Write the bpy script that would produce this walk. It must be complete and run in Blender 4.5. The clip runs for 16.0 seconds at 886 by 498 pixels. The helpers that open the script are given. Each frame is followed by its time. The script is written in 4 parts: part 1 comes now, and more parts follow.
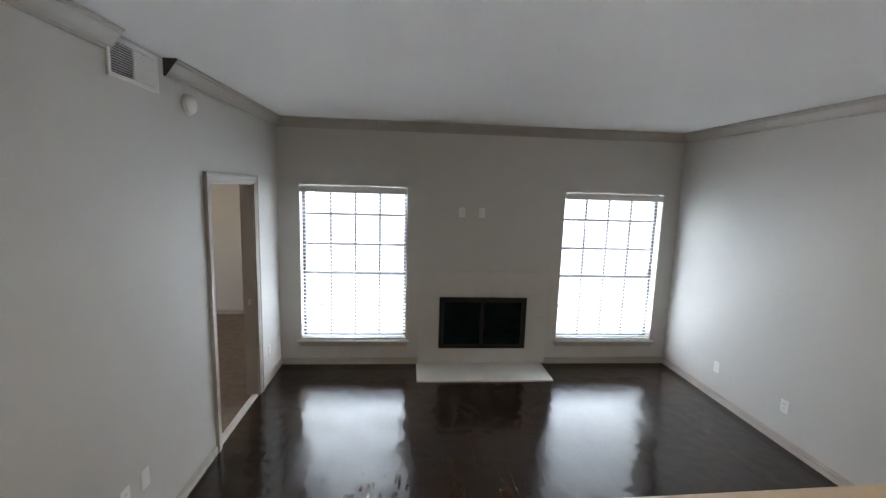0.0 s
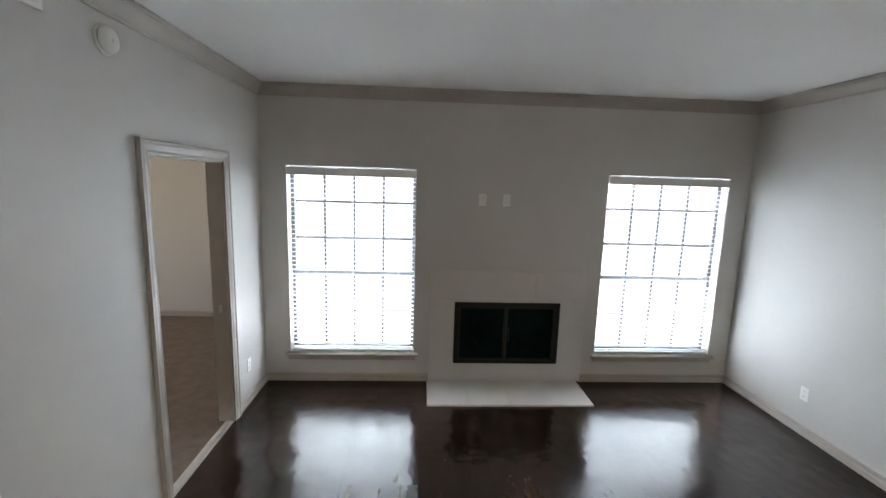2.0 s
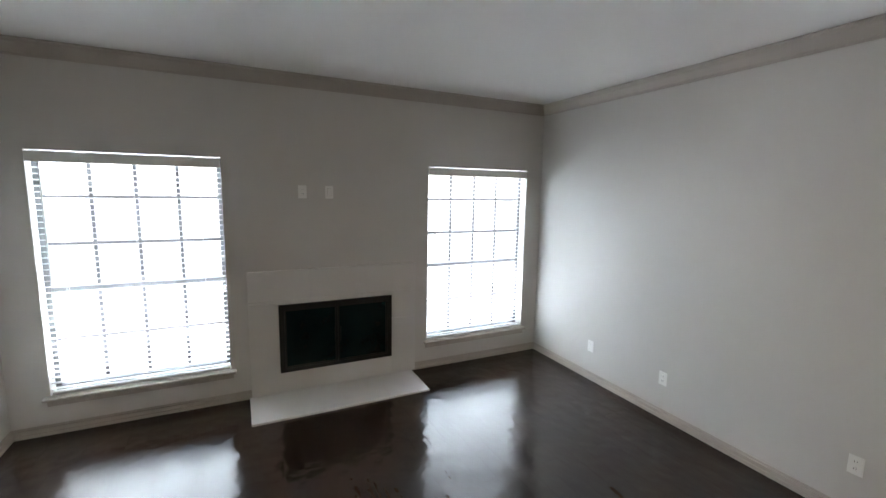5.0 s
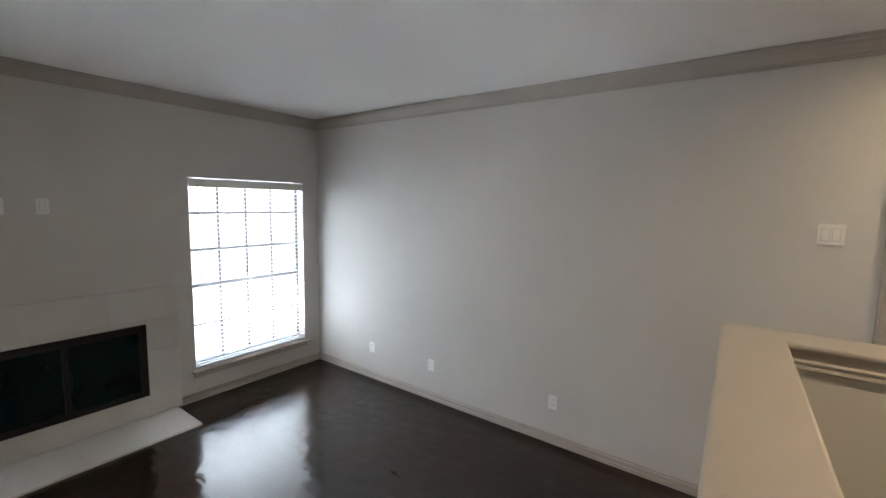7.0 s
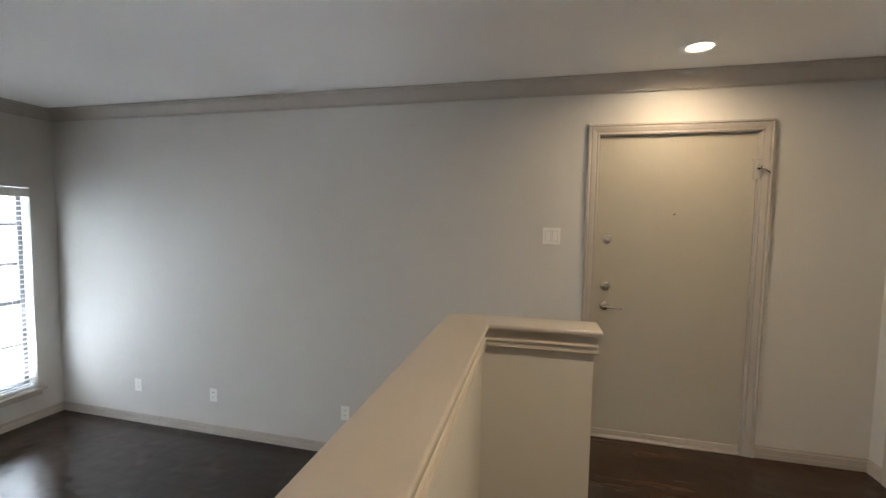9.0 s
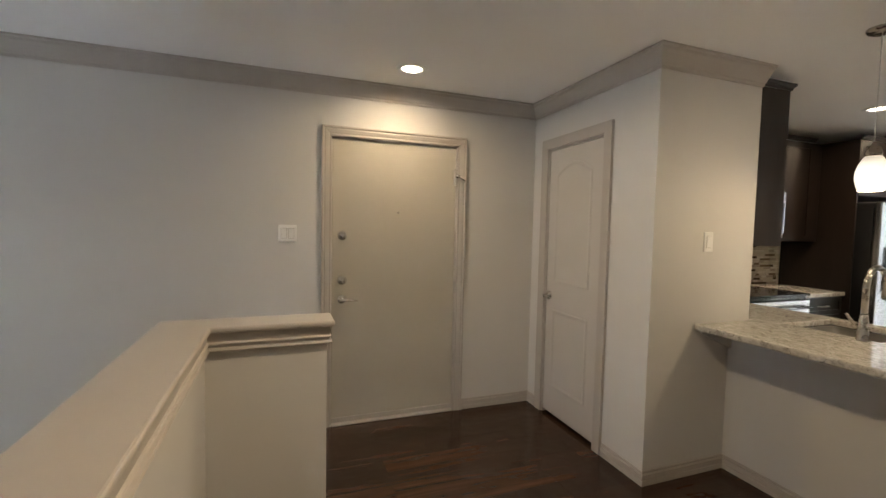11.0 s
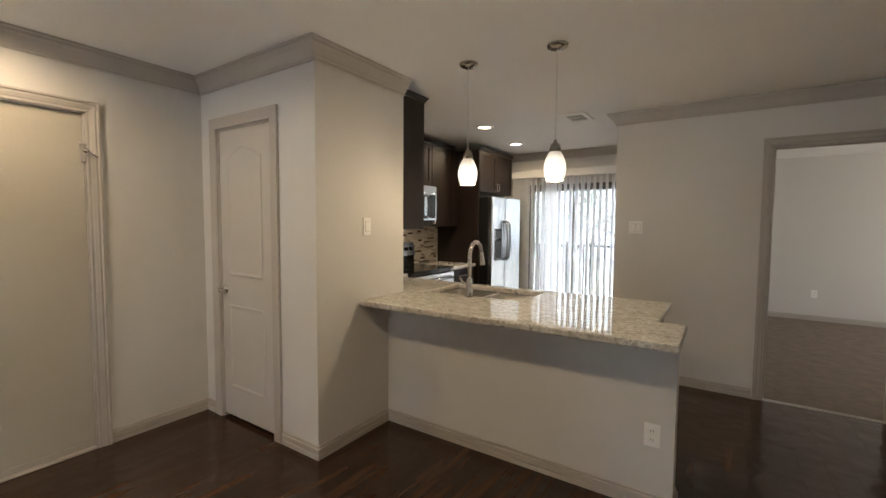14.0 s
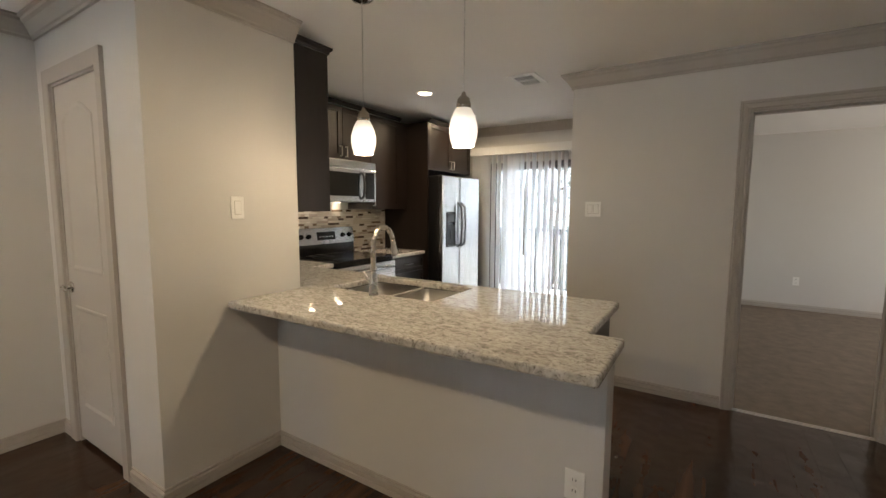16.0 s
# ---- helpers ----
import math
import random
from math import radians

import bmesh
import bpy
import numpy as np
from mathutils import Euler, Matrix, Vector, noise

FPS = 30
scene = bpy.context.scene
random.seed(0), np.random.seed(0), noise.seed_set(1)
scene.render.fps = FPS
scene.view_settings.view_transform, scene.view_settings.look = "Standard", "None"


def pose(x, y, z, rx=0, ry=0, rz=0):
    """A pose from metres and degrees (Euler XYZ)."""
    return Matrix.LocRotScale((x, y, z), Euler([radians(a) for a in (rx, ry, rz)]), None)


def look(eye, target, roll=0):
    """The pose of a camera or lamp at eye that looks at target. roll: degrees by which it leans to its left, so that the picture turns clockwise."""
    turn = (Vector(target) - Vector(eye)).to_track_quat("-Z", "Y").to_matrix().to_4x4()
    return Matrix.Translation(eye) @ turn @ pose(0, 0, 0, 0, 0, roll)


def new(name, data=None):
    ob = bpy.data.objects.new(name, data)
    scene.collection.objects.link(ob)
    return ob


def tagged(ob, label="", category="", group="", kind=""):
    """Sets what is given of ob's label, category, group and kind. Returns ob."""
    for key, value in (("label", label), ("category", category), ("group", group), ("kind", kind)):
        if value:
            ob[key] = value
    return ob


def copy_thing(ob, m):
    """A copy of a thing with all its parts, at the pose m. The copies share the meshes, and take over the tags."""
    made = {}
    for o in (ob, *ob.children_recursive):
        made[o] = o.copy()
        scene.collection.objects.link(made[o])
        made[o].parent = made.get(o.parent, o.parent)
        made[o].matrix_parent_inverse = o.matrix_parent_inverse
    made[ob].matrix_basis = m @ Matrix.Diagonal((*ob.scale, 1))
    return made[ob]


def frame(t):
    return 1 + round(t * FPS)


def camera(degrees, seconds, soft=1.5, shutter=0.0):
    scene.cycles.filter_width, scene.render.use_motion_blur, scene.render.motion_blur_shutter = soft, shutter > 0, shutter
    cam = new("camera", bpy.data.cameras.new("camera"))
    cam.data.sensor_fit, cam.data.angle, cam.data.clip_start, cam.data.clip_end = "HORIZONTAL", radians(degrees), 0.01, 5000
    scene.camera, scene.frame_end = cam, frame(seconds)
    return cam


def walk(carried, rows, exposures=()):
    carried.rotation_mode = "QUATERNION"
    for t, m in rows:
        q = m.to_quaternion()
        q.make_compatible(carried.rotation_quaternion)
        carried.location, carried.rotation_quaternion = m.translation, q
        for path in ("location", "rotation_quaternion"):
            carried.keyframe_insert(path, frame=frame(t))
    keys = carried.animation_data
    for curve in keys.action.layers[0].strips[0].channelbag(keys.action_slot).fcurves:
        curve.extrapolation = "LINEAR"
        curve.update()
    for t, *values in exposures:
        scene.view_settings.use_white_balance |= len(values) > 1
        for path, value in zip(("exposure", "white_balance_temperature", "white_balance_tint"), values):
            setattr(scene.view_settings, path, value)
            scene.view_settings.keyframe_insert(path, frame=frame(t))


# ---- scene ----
cam = camera(92.7, 16.0)
PATH = [
    (0, (0.154, -0.042, 1.69), (0.319, 1.931, 1.406), 1.75),
    (0.5, (0.21, 0.17, 1.599), (0.33, 2.149, 1.339), 1.7),
    (1, (0.2, 0.382, 1.599), (0.3, 2.36, 1.322), 1.7),
    (1.5, (0.193, 0.602, 1.602), (0.287, 2.578, 1.304), 1.7),
    (2, (0.192, 0.796, 1.566), (0.297, 2.77, 1.259), 1.7),
    (2.5, (0.168, 0.967, 1.514), (0.301, 2.939, 1.203), 1.8),
    (3, (0.168, 1.074, 1.472), (0.366, 3.04, 1.163), 1.8),
    (3.5, (0.204, 1.098, 1.445), (0.592, 3.038, 1.152), 1.7),
    (4, (0.227, 1.058, 1.442), (0.793, 2.955, 1.159), 1.5),
    (6.5, (0.286, 0.705, 1.49), (1.682, 2.115, 1.25), 0.95),
    (7, (0.25, 0.687, 1.503), (1.853, 1.862, 1.285), 1.1),
    (7.5, (0.284, 0.634, 1.509), (2.024, 1.599, 1.308), 0.9),
    (8, (0.331, 0.549, 1.514), (2.147, 1.367, 1.333), 0.8),
    (8.5, (0.392, 0.448, 1.484), (2.272, 1.115, 1.333), 1.0),
    (9, (0.426, 0.363, 1.461), (2.363, 0.842, 1.326), 1.0),
    (11.3, (0.388, 0.296, 1.42), (2.221, -0.499, 1.321), 1.0),
    (11.5, (0.376, 0.279, 1.409), (2.178, -0.581, 1.314), 0.8),
    (12, (0.34, 0.233, 1.406), (2.029, -0.834, 1.304), 0.8),
    (12.5, (0.304, 0.211, 1.402), (1.854, -1.048, 1.298), 0.6),
    (13, (0.263, 0.185, 1.41), (1.679, -1.224, 1.299), 0.7),
    (13.5, (0.25, 0.15, 1.404), (1.521, -1.39, 1.288), 0.6),
    (14, (0.244, 0.066, 1.4), (1.348, -1.597, 1.279), 0.4),
    (14.5, (0.262, -0.079, 1.4), (1.261, -1.807, 1.271), 0.3),
    (15, (0.247, -0.276, 1.378), (1.224, -2.015, 1.231), 0.3),
    (15.5, (0.203, -0.472, 1.378), (1.216, -2.188, 1.203), 0.3),
    (16, (0.13, -0.684, 1.384), (1.194, -2.366, 1.188), 0.3),
]
walk(cam, [(t, look(eye, target, roll)) for t, eye, target, roll in PATH],
     [(0.0, 2.16), (2.5, 2.28), (4.0, 2.29), (6.5, 2.21), (9.0, 2.17), (12.0, 2.20), (16.0, 2.35)])

# ---- world, daylight, lamps ----
ZL, H = -0.43, 2.41                      # sunken living-room floor, ceiling
W, E, N, S = -1.32, 3.42, 4.86, -4.115    # inner faces of the main room
BX, BY = -5.2, 6.83                      # far walls of the first bedroom
B2X0, B2X1, B2Y = -4.2, 1.017, -8.12      # walls of the second bedroom

world = bpy.data.worlds.new("sky")
scene.world = world
world.use_nodes = True
sky = world.node_tree.nodes.new("ShaderNodeTexSky")
sky.sky_type, sky.sun_disc = "NISHITA", False
sky.sun_elevation, sky.sun_rotation = radians(40), radians(98)
world.node_tree.nodes["Background"].inputs[1].default_value = 0.15
world.node_tree.links.new(sky.outputs[0], world.node_tree.nodes["Background"].inputs[0])
sun = new("sun", bpy.data.lights.new("sun", "SUN"))
sun.data.energy, sun.data.angle, sun.data.color = 4.0, radians(15), (1, 0.96, 0.9)
sun.matrix_world = look((30, -4, 25), (0, 0, 0))

WARM = (1.0, 0.765, 0.495)
COOL = (0.80, 0.885, 1.0)
HAZE = (0.82, 0.90, 1.0)


def area_lamp(name, at, to, sx, sy, watts, color, disc=False):
    lamp = new(name, bpy.data.lights.new(name, "AREA"))
    lamp.data.shape = "DISK" if disc else "RECTANGLE"
    lamp.data.size, lamp.data.size_y = sx, sy
    lamp.data.energy, lamp.data.color = watts, color
    lamp.matrix_world = look(at, to)
    return lamp


# added daylight lamps for the living room: level haze, high sky, ground bounce
for x in (-0.4675, 2.6075):
    area_lamp("daylight_window", (x, 5.16, 0.78), (x, 0, 0.78), 1.3, 1.95, 2.8, HAZE)
    area_lamp("sky_window", (x, 6.6, 3.3), (x, 4.86, 1.3), 2.0, 2.6, 75, COOL)
    area_lamp("ground_glow_window", (x, 5.75, -1.05), (x, 4.6, 0.5), 1.6, 1.1, 205, COOL)
# fill lamps added out of sight, east of one window, west of the other
area_lamp("side_fill_window", (0.62, 5.66, 0.85), (-1.2, 4.2, 0.85), 1.25, 1.8, 5, COOL)
area_lamp("side_fill_window", (1.52, 5.66, 0.85), (3.3, 4.2, 0.85), 1.25, 1.8, 6, COOL)
# bedroom windows are unseen; these lamps are added to fill both rooms
area_lamp("fill_bedroom", (BX - 0.10, 4.5, 1.0), (0, 4.5, 0.9), 1.7, 1.3, 6.5, (1.0, 0.79, 0.58))
area_lamp("fill_second_bedroom", (B2X0 - 0.10, -6.5, 1.2), (0, -6.5, 1.1), 1.3, 1.4, 10, (1.0, 0.88, 0.74))
# two lamps added outside, out of sight, to brighten the blind's vanes
area_lamp("sky_balcony", (1.92, -7.3, 2.75), (1.92, -5.9, 0.9), 1.9, 1.0, 105, COOL)
area_lamp("side_fill_balcony", (4.4, -6.9, 1.6), (1.9, -5.8, 1.1), 1.4, 1.9, 45, COOL)

# ---- materials ----


def material(name):
    m = bpy.data.materials.new(name)
    m.use_nodes = True
    t = m.node_tree
    return m, t, t.nodes["Principled BSDF"]


def add_node(t, kind, values=None, **props):
    n = t.nodes.new(kind)
    for k, v in props.items():
        setattr(n, k, v)
    for k, v in (values or {}).items():
        n.inputs[k].default_value = v
    return n


def paint(name, color, rough=0.5, metal=0.0, var=0.05, scale=1.5, bump=0.05, grain=180.0, spec=0.5, stretch=(1, 1, 1), coat=0.0):
    """A surface with slow colour drift, a finer drift and a fine relief."""
    m, t, p = material(name)
    co = add_node(t, "ShaderNodeTexCoord")
    mp = add_node(t, "ShaderNodeMapping", {"Scale": stretch})
    big = add_node(t, "ShaderNodeTexNoise", {"Scale": scale, "Detail": 5.0, "Roughness": 0.65})
    fine = add_node(t, "ShaderNodeTexNoise", {"Scale": grain, "Detail": 2.0})
    ramp = add_node(t, "ShaderNodeValToRGB")
    lo, hi = [max(0.0, c * (1 - var)) for c in color], [min(1.0, c * (1 + var)) for c in color]
    ramp.color_ramp.elements[0].position, ramp.color_ramp.elements[1].position = 0.3, 0.7
    ramp.color_ramp.elements[0].color, ramp.color_ramp.elements[1].color = (*lo, 1), (*hi, 1)
    rr = add_node(t, "ShaderNodeMapRange", {"To Min": max(0.02, rough - 0.07), "To Max": min(1, rough + 0.07)})
    bp = add_node(t, "ShaderNodeBump", {"Strength": bump, "Distance": 0.004})
    ln = t.links.new
    ln(co.outputs["Object"], mp.inputs["Vector"])
    ln(mp.outputs[0], big.inputs["Vector"]), ln(mp.outputs[0], fine.inputs["Vector"])
    ln(big.outputs["Fac"], ramp.inputs[0]), ln(ramp.outputs[0], p.inputs["Base Color"])
    ln(big.outputs["Fac"], rr.inputs["Value"]), ln(rr.outputs[0], p.inputs["Roughness"])
    ln(fine.outputs["Fac"], bp.inputs["Height"]), ln(bp.outputs[0], p.inputs["Normal"])
    p.inputs["Metallic"].default_value = metal
    p.inputs["Specular IOR Level"].default_value = spec
    p.inputs["Coat Weight"].default_value = coat
    return m


def glow(name, color, strength, base=(0.9, 0.9, 0.88)):
    m, t, p = material(name)
    p.inputs["Base Color"].default_value = (*base, 1)
    p.inputs["Roughness"].default_value = 0.3
    p.inputs["Emission Color"].default_value = (*color, 1)
    p.inputs["Emission Strength"].default_value = strength
    return m


def glass(name, tint=(0.95, 0.98, 0.97)):
    m, t, p = material(name)
    p.inputs["Base Color"].default_value = (*tint, 1)
    p.inputs["Roughness"].default_value = 0.02
    p.inputs["Transmission Weight"].default_value = 1.0
    p.inputs["IOR"].default_value = 1.45
    return m


WALL = paint("wall_paint", (0.635, 0.618, 0.59), 0.62, var=0.02, scale=0.8, bump=0.10, grain=140)
CEIL = paint("ceiling_paint", (0.89, 0.88, 0.865), 0.85, var=0.02, scale=0.6, bump=0.25, grain=90)
TRIM = paint("trim_paint", (0.46, 0.425, 0.385), 0.38, var=0.04, scale=3, bump=0.03)
DOOR = paint("door_paint", (0.475, 0.445, 0.375), 0.42, var=0.03, scale=2, bump=0.06, grain=90)
CLOSET = paint("closet_door_paint", (0.54, 0.51, 0.47), 0.40, var=0.03, scale=2, bump=0.05, grain=90)
WHITE = paint("white_plastic", (0.86, 0.855, 0.83), 0.35, var=0.02, bump=0.0)
BLIND = paint("blind_white", (0.72, 0.72, 0.71), 0.45, var=0.02, bump=0.02)
SASH = paint("sash_bronze", (0.15, 0.153, 0.16), 0.45, var=0.05, scale=4, bump=0.03)
SURROUND = paint("surround_white_paint", (0.665, 0.65, 0.625), 0.30, var=0.03, scale=2, bump=0.06, grain=60)
SOOT = paint("firebox_black", (0.012, 0.012, 0.012), 0.75, var=0.3, scale=5, bump=0.3, grain=60)
IRON = paint("black_steel", (0.02, 0.02, 0.02), 0.42, var=0.15, scale=6, bump=0.04)
NICKEL = paint("brushed_nickel", (0.64, 0.62, 0.59), 0.33, 1.0, var=0.015, scale=20, bump=0.02, stretch=(1, 1, 6))
STEEL = paint("stainless_steel", (0.47, 0.475, 0.485), 0.25, 1.0, var=0.06, scale=6, bump=0.05, grain=120, stretch=(1, 1, 0.05))
SINK = paint("sink_steel", (0.50, 0.48, 0.45), 0.36, 1.0, var=0.08, scale=8, bump=0.03)
CABINET = paint("espresso_wood", (0.0125, 0.0083, 0.0066), 0.38, var=0.35, scale=6, bump=0.10, grain=60, spec=0.35, stretch=(1, 1, 0.12))
BLACK = paint("gloss_black", (0.008, 0.008, 0.009), 0.12, var=0.1, bump=0.0, spec=0.35)
DARKSIDE = paint("textured_black", (0.007, 0.007, 0.008), 0.38, var=0.2, bump=0.2, grain=250)
POLISHED = paint("polished_nickel", (0.40, 0.375, 0.34), 0.13, 1.0, var=0.03, scale=12, bump=0.0)
FAUCET = paint("satin_nickel", (0.42, 0.40, 0.37), 0.28, 1.0, var=0.02, scale=20, bump=0.02)
PEWTER = paint("dark_pewter", (0.17, 0.17, 0.175), 0.30, 1.0, var=0.05, scale=12, bump=0.02)
HEARTHIRON = paint("matt_black_steel", (0.012, 0.011, 0.010), 0.55, var=0.2, scale=6, bump=0.05, spec=0.3)
CHROME = paint("bright_nickel", (0.72, 0.70, 0.67), 0.22, 1.0, var=0.03, scale=20, bump=0.0)
BRONZE = paint("bronze_aluminium", (0.085, 0.087, 0.092), 0.45, var=0.1, scale=6, bump=0.03)
# near-black standing in for shade inside vents and socket slots
HOLE = paint("hole_shade", (0.02, 0.018, 0.016), 0.9, var=0.2)
RAW = paint("raw_cut_end", (0.10, 0.09, 0.08), 0.9, var=0.2, scale=12)
CARPET = paint("carpet_pile", (0.235, 0.196, 0.160), 0.95, var=0.15, scale=9, bump=0.8, grain=110, spec=0.05)
CONCRETE = paint("balcony_concrete", (0.40, 0.39, 0.37), 0.85, var=0.1, scale=3, bump=0.3)
BARK = paint("bark", (0.10, 0.075, 0.055), 0.9, var=0.3, scale=8, bump=0.6, grain=25)
LEAF = paint("foliage", (0.12, 0.135, 0.07), 0.6, var=0.4, scale=3, bump=0.1)
GRASS = paint("pale_gravel", (0.36, 0.35, 0.33), 0.9, var=0.35, scale=0.8, bump=0.5, grain=40)
VANE = paint("vinyl_vane", (0.80, 0.80, 0.79), 0.45, var=0.02, bump=0.03)
t = VANE.node_tree
lit = add_node(t, "ShaderNodeBsdfTranslucent", {"Color": (0.85, 0.86, 0.88, 1)})
both = add_node(t, "ShaderNodeMixShader", {"Fac": 0.75})
t.links.new(t.nodes["Principled BSDF"].outputs[0], both.inputs[1]), t.links.new(lit.outputs[0], both.inputs[2])
t.links.new(both.outputs[0], t.nodes["Material Output"].inputs["Surface"])
GLASS = glass("window_glass")
OVENGLASS = paint("dark_glass", (0.008, 0.009, 0.010), 0.10, var=0.1, bump=0.0, spec=0.35)
FIREGLASS = paint("smoked_glass", (0.001, 0.010, 0.012), 0.22, var=0.3, scale=4, bump=0.02, spec=0.25)
CANLENS = glow("can_light_lens", (1.0, 0.86, 0.66), 2.6)
SHADE = glow("lit_frosted_glass", (1.0, 0.89, 0.72), 0.3)
t = SHADE.node_tree
co, xyz = add_node(t, "ShaderNodeTexCoord"), add_node(t, "ShaderNodeSeparateXYZ")
fade = add_node(t, "ShaderNodeMapRange", {"From Min": -0.605, "From Max": -0.66, "To Min": 0.07, "To Max": 0.24})
t.links.new(co.outputs["Object"], xyz.inputs[0]), t.links.new(xyz.outputs[2], fade.inputs["Value"])
t.links.new(fade.outputs[0], t.nodes["Principled BSDF"].inputs["Emission Strength"])
# emission put into the backdrop card to read as bright haze
SKYCARD = glow("haze_glow_card", (0.95, 0.98, 1.0), 0.185)


def wood_floor(name, lo, mid_tone, hi, scale):
    m, t, p = material(name)
    geo = add_node(t, "ShaderNodeNewGeometry")
    info = add_node(t, "ShaderNodeObjectInfo")
    off = add_node(t, "ShaderNodeVectorMath", operation="MULTIPLY_ADD")
    off.inputs[1].default_value = (31.0, 17.0, 0.0)
    mp = add_node(t, "ShaderNodeMapping", {"Scale": (9.0, 0.9, 9.0)})
    grain = add_node(t, "ShaderNodeTexNoise", {"Scale": scale, "Detail": 7.0, "Roughness": 0.5, "Distortion": 0.5})
    fine = add_node(t, "ShaderNodeTexNoise", {"Scale": 26.0, "Detail": 3.0})
    wear = add_node(t, "ShaderNodeTexNoise", {"Scale": 1.3, "Detail": 1.0})
    ramp = add_node(t, "ShaderNodeValToRGB")
    e = ramp.color_ramp.elements
    e[0].position, e[0].color = 0.30, (*lo, 1)
    e[1].position, e[1].color = 0.82, (*hi, 1)
    mid = e.new(0.52)
    mid.color = (*mid_tone, 1)
    hsv = add_node(t, "ShaderNodeHueSaturation")
    val = add_node(t, "ShaderNodeMapRange", {"To Min": 0.8, "To Max": 1.25})
    rr = add_node(t, "ShaderNodeMapRange", {"From Min": 0.3, "From Max": 0.7, "To Min": 0.11, "To Max": 0.23})
    p.inputs["Specular IOR Level"].default_value = 0.46
    bp = add_node(t, "ShaderNodeBump", {"Strength": 0.012, "Distance": 0.003})
    bw = add_node(t, "ShaderNodeBump", {"Strength": 0.06, "Distance": 0.02})
    rip = add_node(t, "ShaderNodeTexNoise", {"Scale": 6.5, "Detail": 1.5})
    br = add_node(t, "ShaderNodeBump", {"Strength": 0.55, "Distance": 0.012})
    ln = t.links.new
    ln(info.outputs["Random"], off.inputs[0])
    ln(geo.outputs["Position"], off.inputs[2])
    ln(off.outputs[0], mp.inputs["Vector"])
    ln(mp.outputs[0], grain.inputs["Vector"]), ln(mp.outputs[0], fine.inputs["Vector"])
    ln(geo.outputs["Position"], wear.inputs["Vector"])
    ln(grain.outputs["Fac"], ramp.inputs[0]), ln(ramp.outputs[0], hsv.inputs["Color"])
    ln(info.outputs["Random"], val.inputs["Value"]), ln(val.outputs[0], hsv.inputs["Value"])
    ln(hsv.outputs[0], p.inputs["Base Color"])
    ln(wear.outputs["Fac"], rr.inputs["Value"]), ln(rr.outputs[0], p.inputs["Roughness"])
    ln(wear.outputs["Fac"], bw.inputs["Height"])
    ln(fine.outputs["Fac"], bp.inputs["Height"]), ln(bw.outputs[0], br.inputs["Normal"])
    ln(off.outputs[0], rip.inputs["Vector"]), ln(rip.outputs["Fac"], br.inputs["Height"]), ln(br.outputs[0], bp.inputs["Normal"])
    ln(bp.outputs[0], p.inputs["Normal"])
    return m


def granite():
    m, t, p = material("speckled_granite")
    co = add_node(t, "ShaderNodeTexCoord")
    drift = add_node(t, "ShaderNodeMapping", {"Scale": (1.0, 1.7, 1.0), "Rotation": (0.0, 0.0, 0.6)})
    cloud = add_node(t, "ShaderNodeTexNoise", {"Scale": 24.0, "Detail": 5.0, "Roughness": 0.62, "Distortion": 1.2})
    spots = add_node(t, "ShaderNodeTexNoise", {"Scale": 52.0, "Detail": 4.0, "Roughness": 0.7, "Distortion": 1.0})
    dark = add_node(t, "ShaderNodeTexVoronoi", {"Scale": 75.0, "Randomness": 1.0})
    r1 = add_node(t, "ShaderNodeValToRGB")
    e = r1.color_ramp.elements
    e[0].position, e[0].color = 0.34, (0.28, 0.265, 0.242, 1)
    e[1].position, e[1].color = 0.63, (0.63, 0.615, 0.58, 1)
    e.new(0.47).color = (0.48, 0.456, 0.415, 1)
    r2 = add_node(t, "ShaderNodeValToRGB")
    e = r2.color_ramp.elements
    e[0].position, e[0].color = 0.33, (0.10, 0.085, 0.07, 1)
    e[1].position, e[1].color = 0.44, (1, 1, 1, 1)
    r3 = add_node(t, "ShaderNodeValToRGB")
    e = r3.color_ramp.elements
    e[0].position, e[0].color = 0.10, (0.34, 0.28, 0.22, 1)
    e[1].position, e[1].color = 0.24, (1, 1, 1, 1)
    a = add_node(t, "ShaderNodeMix", data_type="RGBA", blend_type="MULTIPLY")
    b = add_node(t, "ShaderNodeMix", data_type="RGBA", blend_type="MULTIPLY")
    a.inputs["Factor"].default_value, b.inputs["Factor"].default_value = 0.75, 0.5
    ln = t.links.new
    ln(co.outputs["Object"], drift.inputs["Vector"])
    for n in (cloud, spots, dark):
        ln(drift.outputs[0], n.inputs["Vector"])
    ln(cloud.outputs["Fac"], r1.inputs[0]), ln(spots.outputs["Fac"], r2.inputs[0]), ln(dark.outputs["Distance"], r3.inputs[0])
    ln(r1.outputs[0], a.inputs["A"]), ln(r2.outputs[0], a.inputs["B"])
    ln(a.outputs["Result"], b.inputs["A"]), ln(r3.outputs[0], b.inputs["B"])
    ln(b.outputs["Result"], p.inputs["Base Color"])
    p.inputs["Roughness"].default_value = 0.045
    return m


